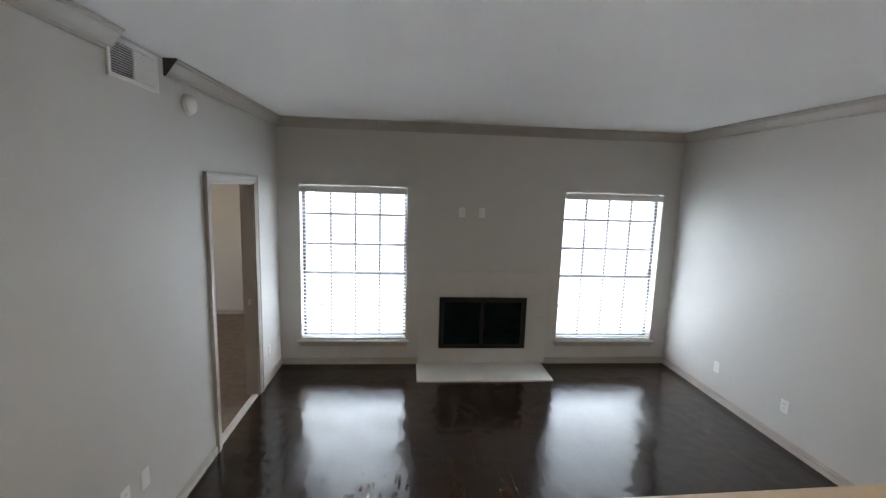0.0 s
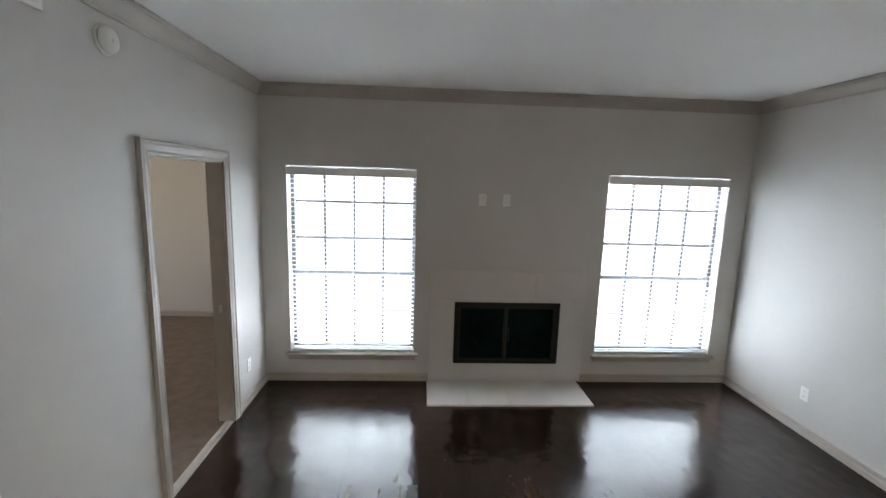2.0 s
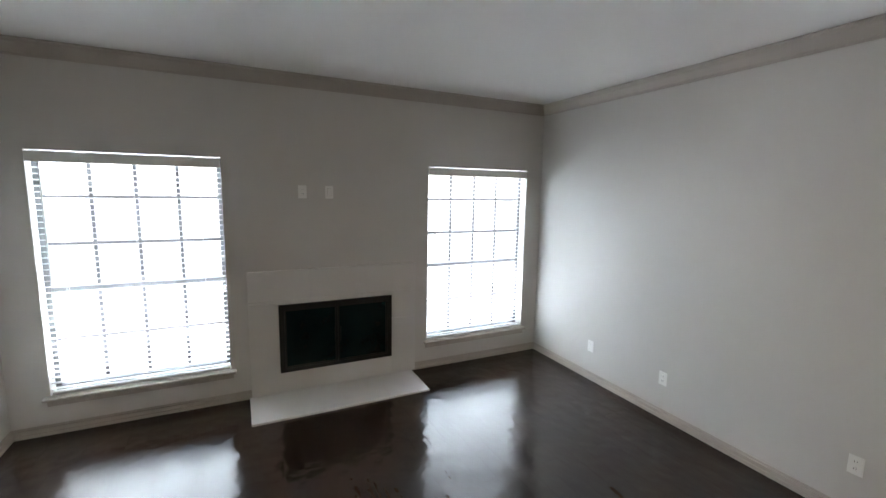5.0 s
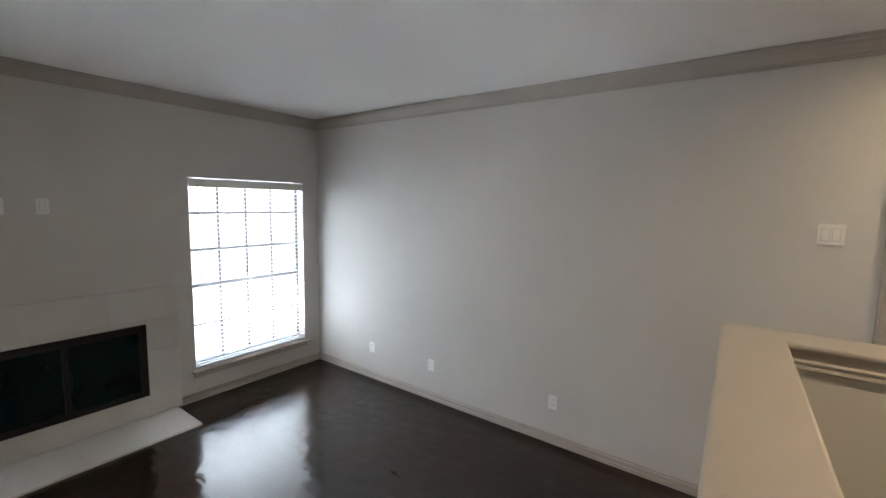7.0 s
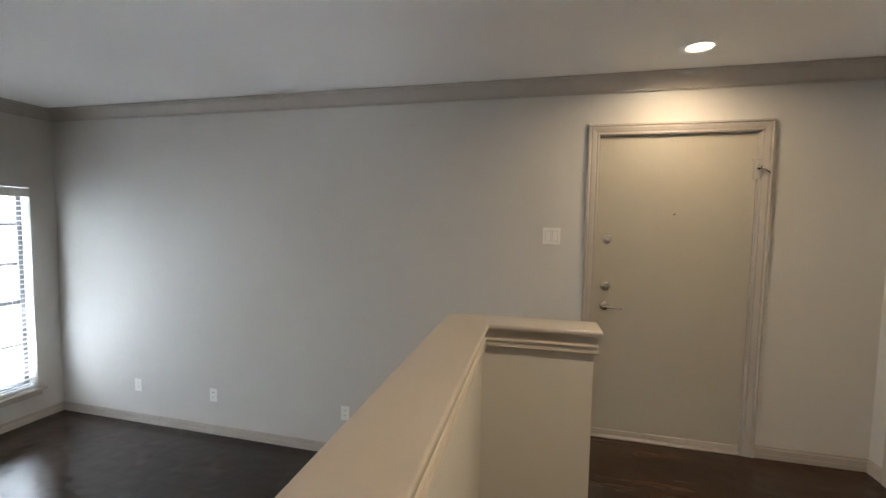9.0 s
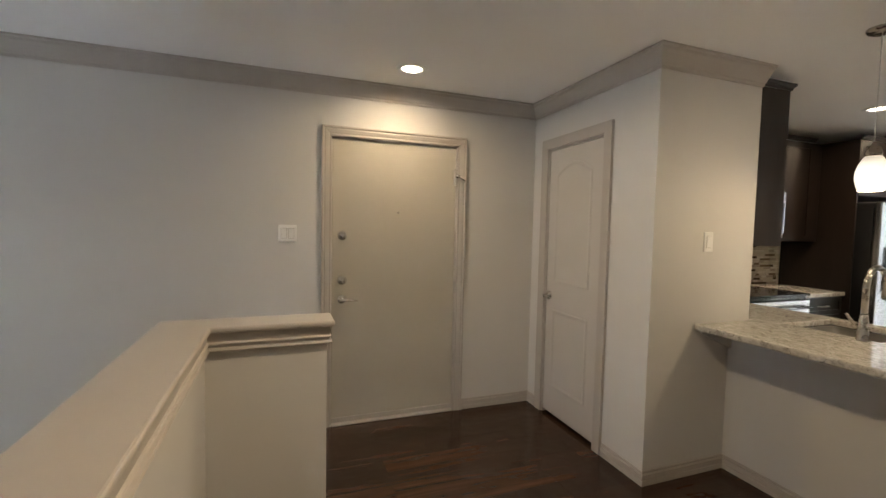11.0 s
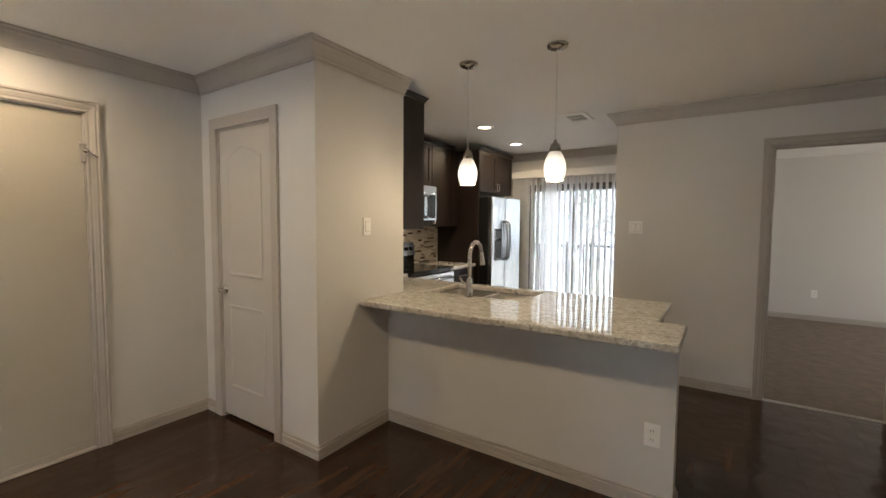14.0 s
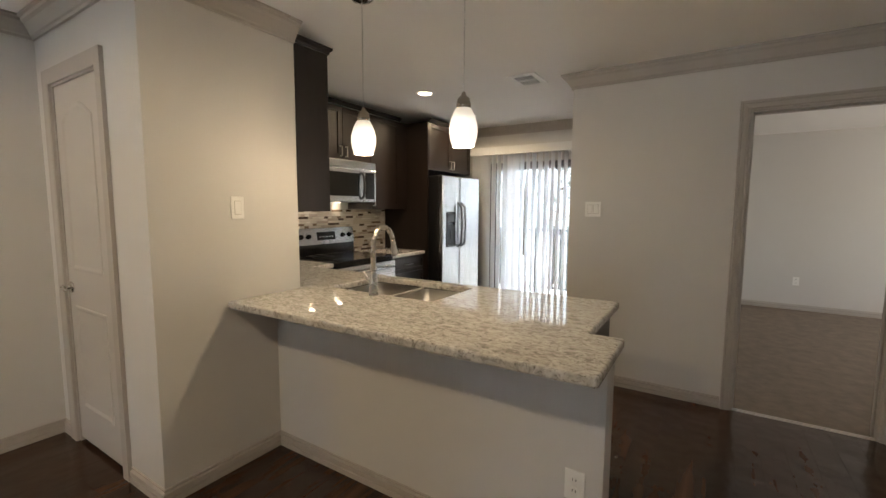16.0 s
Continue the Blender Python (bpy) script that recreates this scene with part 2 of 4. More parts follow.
def mosaic():
    m, t, p = material("mosaic_tile")
    geo = add_node(t, "ShaderNodeNewGeometry")
    ramp = add_node(t, "ShaderNodeValToRGB")
    ramp.color_ramp.interpolation = "CONSTANT"
    e = ramp.color_ramp.elements
    e[0].position, e[0].color = 0.0, (0.66, 0.61, 0.53, 1)
    e[1].position, e[1].color = 0.40, (0.50, 0.44, 0.38, 1)
    for pos, c in ((0.58, (0.76, 0.72, 0.66, 1)), (0.82, (0.24, 0.18, 0.13, 1)), (0.91, (0.08, 0.055, 0.042, 1))):
        e.new(pos).color = c
    t.links.new(geo.outputs["Random Per Island"], ramp.inputs[0])
    t.links.new(ramp.outputs[0], p.inputs["Base Color"])
    p.inputs["Roughness"].default_value = 0.2
    return m


FLOORWOOD = wood_floor("dark_wood_plank", (0.016, 0.0095, 0.007), (0.026, 0.0148, 0.0106), (0.036, 0.0190, 0.0130), 2.2)
# same wood as FLOORWOOD, with warm lamplight put into a redder tone
LAMPLIT_WOOD = wood_floor("lamplit_dark_wood_plank", (0.015, 0.0088, 0.0062), (0.042, 0.0218, 0.014), (0.092, 0.044, 0.026), 1.6)
GRANITE, MOSAIC = granite(), mosaic()
GROUT = paint("grout", (0.52, 0.48, 0.42), 0.9, var=0.08)

# ---- mesh helpers ----


def box(bm, x0, x1, y0, y1, z0, z1, bevel=0.0, seg=2):
    r = bmesh.ops.create_cube(bm, size=1.0)
    sx, sy, sz = abs(x1 - x0), abs(y1 - y0), abs(z1 - z0)
    bmesh.ops.scale(bm, vec=(sx, sy, sz), verts=r["verts"])
    bmesh.ops.translate(bm, vec=((x0 + x1) / 2, (y0 + y1) / 2, (z0 + z1) / 2), verts=r["verts"])
    if bevel:
        edges = {ed for v in r["verts"] for ed in v.link_edges}
        bmesh.ops.bevel(bm, geom=list(edges), offset=min(bevel, 0.45 * min(sx, sy, sz)), segments=seg, affect="EDGES", profile=0.5)


def one_box(x0, x1, y0, y1, z0, z1, bevel=0.0, seg=2):
    bm = bmesh.new()
    box(bm, x0, x1, y0, y1, z0, z1, bevel, seg)
    return bm


def lathe(bm, prof, n=32, m=None, cap=True):
    """A turned body from (radius, height) pairs, about z."""
    rings = []
    for r, z in prof:
        rings.append([bm.verts.new((r * math.cos(2 * math.pi * k / n), r * math.sin(2 * math.pi * k / n), z)) for k in range(n)])
    faces = []
    for a, b in zip(rings, rings[1:]):
        for k in range(n):
            faces.append(bm.faces.new((a[k], a[(k + 1) % n], b[(k + 1) % n], b[k])))
    if cap:
        faces.append(bm.faces.new(rings[0][::-1]))
        faces.append(bm.faces.new(rings[-1]))
    for f in faces:
        f.smooth = True
    if m is not None:
        bmesh.ops.transform(bm, matrix=m, verts=[v for ring in rings for v in ring])


def turned(prof, n=32, m=None, cap=True):
    bm = bmesh.new()
    lathe(bm, prof, n, m, cap)
    return bm


def tube(bm, pts, r, n=12):
    """A round bar along a line of points."""
    rings, up = [], Vector((0.12, 0.3, 0.95)).normalized()
    pts = [Vector(q) for q in pts]
    for i, q in enumerate(pts):
        d = (pts[min(i + 1, len(pts) - 1)] - pts[max(i - 1, 0)]).normalized()
        a = d.cross(up).normalized()
        b = a.cross(d)
        rr = r[i] if isinstance(r, (list, tuple)) else r
        rings.append([bm.verts.new(q + rr * (math.cos(2 * math.pi * k / n) * a + math.sin(2 * math.pi * k / n) * b)) for k in range(n)])
    for a, b in zip(rings, rings[1:]):
        for k in range(n):
            bm.faces.new((a[k], a[(k + 1) % n], b[(k + 1) % n], b[k])).smooth = True
    bm.faces.new(rings[0][::-1]), bm.faces.new(rings[-1])


def tubed(pts, r, n=12):
    bm = bmesh.new()
    tube(bm, pts, r, n)
    return bm


def sweep(bm, prof, path, place):
    """A moulding: a closed outline of (offset to the left of the path, height) along a mitred path in a plane; place(u, v, h) gives the world point."""
    pts = [Vector(q) for q in path]
    rings = []
    for i, q in enumerate(pts):
        d0 = (q - pts[i - 1]).normalized() if i else None
        d1 = (pts[i + 1] - q).normalized() if i < len(pts) - 1 else None
        d0, d1 = d0 or d1, d1 or d0
        n0, n1 = Vector((-d0.y, d0.x)), Vector((-d1.y, d1.x))
        k = (n0 + n1) / (1 + n0.dot(n1))
        rings.append([bm.verts.new(place(*(q + o * k), h)) for o, h in prof])
    n = len(prof)
    for a, b in zip(rings, rings[1:]):
        for k in range(n):
            bm.faces.new((a[k], b[k], b[(k + 1) % n], a[(k + 1) % n]))
    bm.faces.new(rings[0]), bm.faces.new(rings[-1][::-1])
    bmesh.ops.recalc_face_normals(bm, faces=bm.faces[:])


def grid_solid(bm, us, vs, keep, w0, w1, place):
    """A slab cut into cells by us and vs, from w0 to w1 thick, made of the cells for which keep(u, v) holds."""
    cells = {(i, j) for i in range(len(us) - 1) for j in range(len(vs) - 1) if keep((us[i] + us[i + 1]) / 2, (vs[j] + vs[j + 1]) / 2)}
    made = {}

    def vert(i, j, w):
        if (i, j, w) not in made:
            made[i, j, w] = bm.verts.new(place(us[i], vs[j], (w0, w1)[w]))
        return made[i, j, w]

    for i, j in cells:
        for w in (0, 1):
            bm.faces.new([vert(a, b, w) for a, b in ((i, j), (i + 1, j), (i + 1, j + 1), (i, j + 1))])
        for (a, b), (c, d), nb in (((i, j), (i + 1, j), (i, j - 1)), ((i + 1, j), (i + 1, j + 1), (i + 1, j)),
                                   ((i + 1, j + 1), (i, j + 1), (i, j + 1)), ((i, j + 1), (i, j), (i - 1, j))):
            if nb not in cells:
                bm.faces.new((vert(a, b, 0), vert(c, d, 0), vert(c, d, 1), vert(a, b, 1)))
    bmesh.ops.recalc_face_normals(bm, faces=bm.faces[:])


def mesh_of(name, bm, mat):
    me = bpy.data.meshes.new(name)
    bm.to_mesh(me)
    bm.free()
    me.materials.append(mat)
    return me


def part(name, bm, mat, parent, label=""):
    ob = new(name, mesh_of(name, bm, mat))
    ob.parent = parent
    return tagged(ob, label)


def thing(name, label, category, m=None, group="", kind=""):
    ob = new(name)
    ob.empty_display_size = 0.1
    ob.matrix_basis = m or Matrix.Identity(4)
    return tagged(ob, label, category, group, kind)


def setting(name, bm, mat, label, category, bevel=0.0):
    ob = new(name, mesh_of(name, bm, mat))
    if bevel:
        soften(ob, bevel)
    return tagged(ob, label, category, "", "structure")


def soften(ob, width, seg=2):
    mod = ob.modifiers.new("edges", "BEVEL")
    mod.width, mod.segments, mod.limit_method, mod.angle_limit = width, seg, "ANGLE", radians(40)
    return ob


def along_x(u, v, w):
    return (u, w, v)


def along_y(u, v, w):
    return (w, u, v)


def flat(u, v, w):
    return (u, v, w)


def wall(name, lo, hi, z0, z1, w0, w1, place, holes=(), label="painted plaster wall in warm light grey", mat=None):
    us = sorted({lo, hi, *(h[0] for h in holes), *(h[1] for h in holes)})
    vs = sorted({z0, z1, *(h[2] for h in holes), *(h[3] for h in holes)})
    bm = bmesh.new()
    grid_solid(bm, us, vs, lambda u, v: not any(a < u < b and c < v < d for a, b, c, d in holes), w0, w1, place)
    return setting(name, bm, mat or WALL, label, "wall")

# ---- structure ----
T = 0.115
W1, W2 = (-1.075, 0.14), (2.0, 3.215)     # living-room windows
WZ = (-0.13, 1.69)
D1 = (3.225, 4.13, ZL, 1.69)              # doorway to the first bedroom
D2 = (-0.80, -0.045, 0.0, 2.024)         # doorway to the second bedroom
KS = -5.77                                # wall of the sliding door
SD = (1.22, 2.66, 0.02, 1.96)

wall("wall_north", W, E, ZL - 0.1, H, N, N + 0.22, along_x, [(*W1, *WZ), (*W2, *WZ)])
wall("wall_east", KS, N + 0.22, ZL - 0.1, H, E, E + 0.15, along_y, [(-0.888, 0.067, 0.0, 2.05)])
wall("wall_west", S - T, BY, ZL - 0.1, H, W - T, W, along_y, [D1])
wall("wall_south", W, 1.096, -0.1, H, S - T, S, along_x, [D2])
wall("wall_kitchen_side", KS, S - T, -0.1, H, 1.096 - T, 1.096, along_y)
wall("wall_sliding_door", 1.096 - T, E + 0.15, -0.1, H, KS - 0.15, KS, along_x, [SD])
# closet block beside the entry
CX, CY, CB = 2.19, -1.55, -2.34
wall("wall_closet_front", CX, E, 0, H, CY - 0.1, CY, along_x, [(2.59, 3.22, 0.0, 2.045)])
wall("wall_closet_side", CB, CY - 0.1, 0, H, CX, CX + 0.1, along_y)
wall("wall_closet_back", CX + 0.1, E, 0, H, CB, CB + 0.1, along_x)
# first bedroom
wall("wall_bedroom_north", BX, W - T, ZL - 0.1, H, BY, BY + 0.15, along_x, label="bedroom wall, beige from the warm fill lamp")
# the opening is unseen, assumed to let the fill lamp in
wall("wall_bedroom_west", 0.6, BY + 0.15, ZL - 0.1, H, BX - 0.15, BX, along_y, [(3.65, 5.35, 0.35, 1.65)], label="bedroom wall, beige from the warm fill lamp")
wall("wall_bedroom_south", BX - 0.15, W - T, ZL - 0.1, H, 0.6, 0.75, along_x, label="bedroom wall, beige from the warm fill lamp")
# second bedroom
wall("wall_second_bedroom_south", B2X0 - 0.15, B2X1, -0.1, H, B2Y - 0.15, B2Y, along_x, label="bedroom wall in pale grey paint")
# unseen opening, assumed for this room's fill lamp
wall("wall_second_bedroom_west", B2Y, S - T, -0.1, H, B2X0 - 0.15, B2X0, along_y, [(-7.15, -5.85, 0.5, 1.9)], label="bedroom wall in pale grey paint")
wall("wall_second_bedroom_east", B2Y - 0.15, KS - 0.15, -0.1, H, B2X1, B2X1 + 0.116, along_y, label="bedroom wall in pale grey paint")
wall("wall_second_bedroom_north", B2X0 - 0.15, W - T, -0.1, H, S - T, S, along_x, label="bedroom wall in pale grey paint")

setting("ceiling", one_box(BX - 0.15, E + 0.15, B2Y - 0.15, BY + 0.15, H, H + 0.12), CEIL, "white painted plaster ceiling", "ceiling")

# half wall with moulded cap between entry level and sunken living room
HX, HT = 0.385, 1.075                     # west end and top of the half wall
HB = [(HX, 0.595), (HX, 0.722), (2.115, 0.722), (2.115, 0.19), (2.005, 0.19), (2.005, 0.595), (HX, 0.595)][1:]
bm = bmesh.new()
grid_solid(bm, [HX, 2.005, 2.115], [0.19, 0.595, 0.722], lambda u, v: v > 0.595 or u > 2.005, ZL - 0.05, HT - 0.0205, flat)
half_wall = setting("half_wall", bm, WALL, "cream painted half wall with an L-shaped return", "half wall")
bm = bmesh.new()
grid_solid(bm, [HX - 0.02, 1.978, 2.142], [0.163, 0.572, 0.756], lambda u, v: v > 0.572 or u > 1.978, HT - 0.020, HT, flat)
cap_board = part("cap", bm, TRIM, half_wall, "flat painted wood cap with rounded edge")
soften(cap_board, 0.008, 3)
bm = bmesh.new()
sweep(bm, [(-0.01, -0.0207), (0.009, -0.0207), (0.009, -0.054), (0.013, -0.056), (0.016, -0.060), (0.013, -0.064), (0.008, -0.066), (0.007, -0.072), (0.016, -0.075), (0.019, -0.081), (0.016, -0.087), (0.004, -0.090), (-0.01, -0.091)],
      HB, lambda u, v, h: (u, v, HT + h))
part("cap_moulding", bm, TRIM, half_wall, "stepped moulding under the cap")
# the half wall stands a little askew to the room
ASKEW = Matrix.Translation((2.14, 0.75, 0)) @ Matrix.Rotation(radians(1.6), 4, "Z") @ Matrix.Translation((-2.14, -0.75, 0))
half_wall.matrix_basis = ASKEW

# crown moulding
CROWN = [(0.0, H - 0.105), (0.012, H - 0.105), (0.014, H - 0.090), (0.022, H - 0.085), (0.030, H - 0.070), (0.052, H - 0.040), (0.066, H - 0.030),
         (0.070, H - 0.016), (0.082, H - 0.012), (0.082, H - 0.001), (0.0, H - 0.001)]
bm = bmesh.new()
sweep(bm, CROWN, [(CX, CB), (CX, CY), (E, CY), (E, N), (W, N), (W, 2.73)], flat)
setting("crown_moulding_living", bm, TRIM, "greige painted crown moulding with a stepped profile", "crown moulding")
bm = bmesh.new()
sweep(bm, CROWN, [(W, 2.262), (W, S), (1.096, S), (1.096, S - 0.015)], flat)
setting("crown_moulding_west", bm, TRIM, "greige painted crown moulding with a stepped profile", "crown moulding")
bm = bmesh.new()
sweep(bm, CROWN, [(1.096, KS), (E, KS)], flat)
setting("crown_moulding_kitchen", bm, TRIM, "greige painted crown moulding above the sliding door", "crown moulding")
bm = bmesh.new()
sweep(bm, [(0.0, H - 0.105), (0.014, H - 0.102), (0.082, H - 0.012), (0.082, H - 0.002), (0.0, H - 0.002)], [(W + 0.0005, 2.7295), (W + 0.0005, 2.727)], flat)
setting("crown_cut_end", bm, RAW, "dark unpainted cut end of the crown moulding", "trim")


def baseboards(name, z, runs, label):
    prof = [(0.0, z + 0.001), (0.016, z + 0.001), (0.016, z + 0.028), (0.010, z + 0.031), (0.010, z + 0.034), (0.015, z + 0.037), (0.015, z + 0.062), (0.003, z + 0.066), (0.003, z + 0.073),
            (0.008, z + 0.075), (0.007, z + 0.079), (0.0, z + 0.080)]
    bm = bmesh.new()
    for run in runs:
        sweep(bm, prof, run, flat)
    return setting(name, bm, TRIM, label, "baseboard")


baseboards("baseboard_living", ZL, [[(E, 0.50), (E, N), (1.857, N)], [(0.293, N), (W, N), (W, 4.212)], [(W, 3.143), (W, 0.95)]],
           "greige painted baseboard with a stepped profile")
baseboards("baseboard_entry", 0.0, [[(0.40, -2.30), (0.40, -2.175), (CX, -2.175), (CX, CY), (2.516, CY)], [(3.298, CY), (E, CY), (E, -0.95)],
                                     [(W, S), (-0.856, S)], [(0.012, S), (1.096, S), (1.096, S - 0.3)][:2], [(W, 0.655), (W, S)]],
           "greige painted baseboard with a grooved profile")
for name, z, run in (("baseboard_half_wall_living", ZL, [(HX, 0.722), (2.115, 0.722)]), ("baseboard_half_wall_entry", 0.0, [(2.115, 0.19), (2.005, 0.19), (2.005, 0.595), (HX, 0.595)])):
    baseboards(name, z, [run], "greige painted baseboard along the half wall").matrix_basis = ASKEW
baseboards("baseboard_bedroom", ZL, [[(W - T, BY), (BX, BY), (BX, 0.75)]], "beige painted baseboard")
baseboards("baseboard_second_bedroom", 0.0, [[(B2X0, B2Y), (B2X1, B2Y)]], "grey painted baseboard")

CASING = [(0.0, 0.0), (0.0, 0.012), (0.008, 0.016), (0.020, 0.014), (0.030, 0.018), (0.050, 0.022), (0.062, 0.020), (0.068, 0.026), (0.080, 0.026), (0.082, 0.0)]
FLATCASE = [(0.0, 0.0), (0.0, 0.014), (0.012, 0.017), (0.060, 0.017), (0.074, 0.019), (0.074, 0.0)]


def casing(name, u0, u1, z0, z1, prof, place, label, clockwise=True):
    """Architrave round an opening, with the mitred head; outward is the left of the path."""
    bm = bmesh.new()
    sweep(bm, prof, [(u0, z0), (u0, z1), (u1, z1), (u1, z0)], place)
    return setting(name, bm, TRIM, label, "door casing")


def jamb(name, u0, u1, z0, z1, w0, w1, place, label, mat=None):
    bm = bmesh.new()
    us, vs = [u0, u0 + 0.018, u1 - 0.018, u1], [z0, z1 - 0.018, z1]
    grid_solid(bm, us, vs, lambda u, v: u < us[1] or u > us[2] or v > vs[1], w0, w1, place)
    return setting(name, bm, mat or TRIM, label, "door jamb")


# doorway to the first bedroom
casing("trim_bedroom_door", D1[0] + 0.01, D1[1] - 0.01, ZL, D1[3] - 0.01, CASING, lambda u, v, h: (W + 0.0005 + h, u, v), "greige moulded casing of an open bedroom doorway")
jamb_1 = jamb("door_1", D1[0] + 0.001, D1[1] - 0.001, ZL, D1[3] - 0.001, W - T - 0.004, W - 0.0005, along_y, "open bedroom doorway with greige painted jambs")
part("strike_plate", one_box(W - 0.075, W - 0.05, D1[1] - 0.0225, D1[1] - 0.018, 0.50, 0.56, 0.001), NICKEL, jamb_1)
part("threshold", one_box(W - 0.042, W - 0.020, D1[0] + 0.019, D1[1] - 0.019, ZL + 0.0005, ZL + 0.009, 0.003), NICKEL, jamb_1, "bright metal threshold strip")
# doorway to the second bedroom
casing("trim_second_bedroom_door", D2[0] + 0.008, D2[1] - 0.008, 0.0, D2[3] - 0.008, [(o * 0.75, h) for o, h in CASING], lambda u, v, h: (u, S + 0.0005 + h, v), "greige moulded casing of an open bedroom doorway")
jamb_2 = jamb("door_2", D2[0] + 0.001, D2[1] - 0.001, 0.0, D2[3] - 0.001, S - T - 0.004, S - 0.0005, along_x, "open bedroom doorway with greige painted jambs")
part("door_stop", one_box(D2[0] + 0.019, D2[0] + 0.029, S - 0.08, S - 0.045, 0.0, D2[3] - 0.02, 0.002), TRIM, jamb_2)
part("door_stop", one_box(D2[1] - 0.029, D2[1] - 0.019, S - 0.08, S - 0.045, 0.0, D2[3] - 0.02, 0.002), TRIM, jamb_2)
part("door_stop", one_box(D2[0] + 0.03, D2[1] - 0.03, S - 0.08, S - 0.045, D2[3] - 0.03, D2[3] - 0.02, 0.002), TRIM, jamb_2)
part("threshold", one_box(D2[0] + 0.019, D2[1] - 0.019, S - 0.032, S - 0.016, 0.0005, 0.009, 0.003), NICKEL, jamb_2, "bright metal threshold strip")

# ---- front door ----
casing("trim_front_door", -0.873, 0.052, 0.0, 2.036, [(o * 0.85, h) for o, h in CASING], lambda u, v, h: (E - 0.0005 - h, u, v), "beige moulded casing of the front door")
front = jamb("door_3", -0.887, 0.066, 0.0, 2.049, E + 0.0005, E + 0.13, along_y, "closed flat beige front door with nickel hardware", TRIM)
front["category"] = "door"
slab = part("door_leaf", one_box(E + 0.012, E + 0.056, -0.867, 0.046, 0.016, 2.028, 0.002), DOOR, front, "flat beige painted door leaf")
part("sill", one_box(E - 0.022, E + 0.06, -0.867, 0.046, 0.001, 0.0135, 0.004), TRIM, front, "pale painted threshold")
part("door_sweep", one_box(E + 0.004, E + 0.0135, -0.865, 0.044, 0.018, 0.052, 0.002), TRIM, front, "pale sweep along the bottom edge")
TOX = Matrix.Rotation(radians(-90), 4, "Y")


def bolt(z, label):
    m = Matrix.Translation((E + 0.0135, -0.022, z)) @ TOX
    rose = part("deadbolt", turned([(0.033, 0), (0.033, 0.006), (0.028, 0.012), (0.020, 0.014), (0.020, 0.016)], 28, m), CHROME, slab, label)
    part("thumb_turn", one_box(E - 0.024, E - 0.004, -0.027, -0.017, z - 0.017, z + 0.017, 0.004), CHROME, rose)


bolt(1.355, "round nickel deadbolt with thumb turn")
bolt(1.040, "round nickel deadbolt with thumb turn")
m = Matrix.Translation((E + 0.0135, -0.022, 0.905)) @ TOX
rose = part("lever_handle", turned([(0.032, 0), (0.032, 0.006), (0.026, 0.012), (0.013, 0.016), (0.011, 0.045), (0.013, 0.050), (0.012, 0.058)], 28, m), CHROME, slab, "nickel lever handle")
part("lever", tubed([(E - 0.040, -0.022, 0.905), (E - 0.044, -0.05, 0.907), (E - 0.042, -0.09, 0.902), (E - 0.038, -0.128, 0.898)], [0.010, 0.009, 0.007, 0.005]), CHROME, rose)
part("peephole", turned([(0.009, 0), (0.009, 0.004), (0.006, 0.006)], 16, Matrix.Translation((E + 0.0135, -0.421, 1.528)) @ TOX), CHROME, slab)
for z in (0.30, 1.06, 1.80):
    part("hinge", turned([(0.008, 0), (0.008, 0.09), (0.005, 0.096)], 12, Matrix.Translation((E + 0.001, -0.870, z - 0.045))), TRIM, front)
guard = part("door_guard", one_box(E - 0.010, E + 0.010, -0.872, -0.846, 1.745, 1.862, 0.004), TRIM, front, "swing bar door guard painted beige")
part("guard_cap", one_box(E - 0.016, E + 0.002, -0.880, -0.838, 1.848, 1.866, 0.004), TRIM, guard)
part("guard_knob", turned([(0.010, 0), (0.010, 0.012), (0.014, 0.018), (0.012, 0.028)], 16, Matrix.Translation((E - 0.010, -0.866, 1.812)) @ TOX), CHROME, guard)
part("guard_arm", tubed([(E - 0.016, -0.868, 1.826), (E - 0.044, -0.888, 1.806), (E - 0.060, -0.915, 1.776)], 0.006), CHROME, guard)

# ---- closet door ----
casing("trim_closet_door", 2.598, 3.212, 0.0, 2.037, FLATCASE, lambda u, v, h: (u, CY + 0.0005 + h, v), "greige flat casing of the closet door")
closet = jamb("door_4", 2.591, 3.219, 0.0, 2.044, CY - 0.099, CY - 0.0005, along_x, "closed narrow closet door with an arched panel")
closet["category"] = "door"
x0, x1 = 2.612, 3.198
leaf = part("door_leaf", one_box(x0, x1, CY - 0.050, CY - 0.014, 0.028, 2.022, 0.002), CLOSET, closet, "pale grey moulded two-panel door leaf")


def panel(name, outline):
    """A raised moulding line round a panel, closed, on the leaf's face."""
    bm = bmesh.new()
    n = len(outline)
    prof = [(0.0, -0.001), (0.002, 0.0045), (0.006, 0.006), (0.014, 0.005), (0.030, -0.001)]
    rings = []
    for i in range(n):
        p, q, r = Vector(outline[i - 1]), Vector(outline[i]), Vector(outline[(i + 1) % n])
        d0, d1 = (q - p).normalized(), (r - q).normalized()
        n0, n1 = Vector((-d0.y, d0.x)), Vector((-d1.y, d1.x))
        k = (n0 + n1) / (1 + n0.dot(n1))
        rings.append([bm.verts.new(((q + o * k).x, CY - 0.014 + h, (q + o * k).y)) for o, h in prof])
    for i in range(n):
        a, b = rings[i], rings[(i + 1) % n]
        for k in range(len(prof) - 1):
            bm.faces.new((a[k], b[k], b[k + 1], a[k + 1]))
    bmesh.ops.recalc_face_normals(bm, faces=bm.faces[:])
    part(name, bm, CLOSET, leaf)


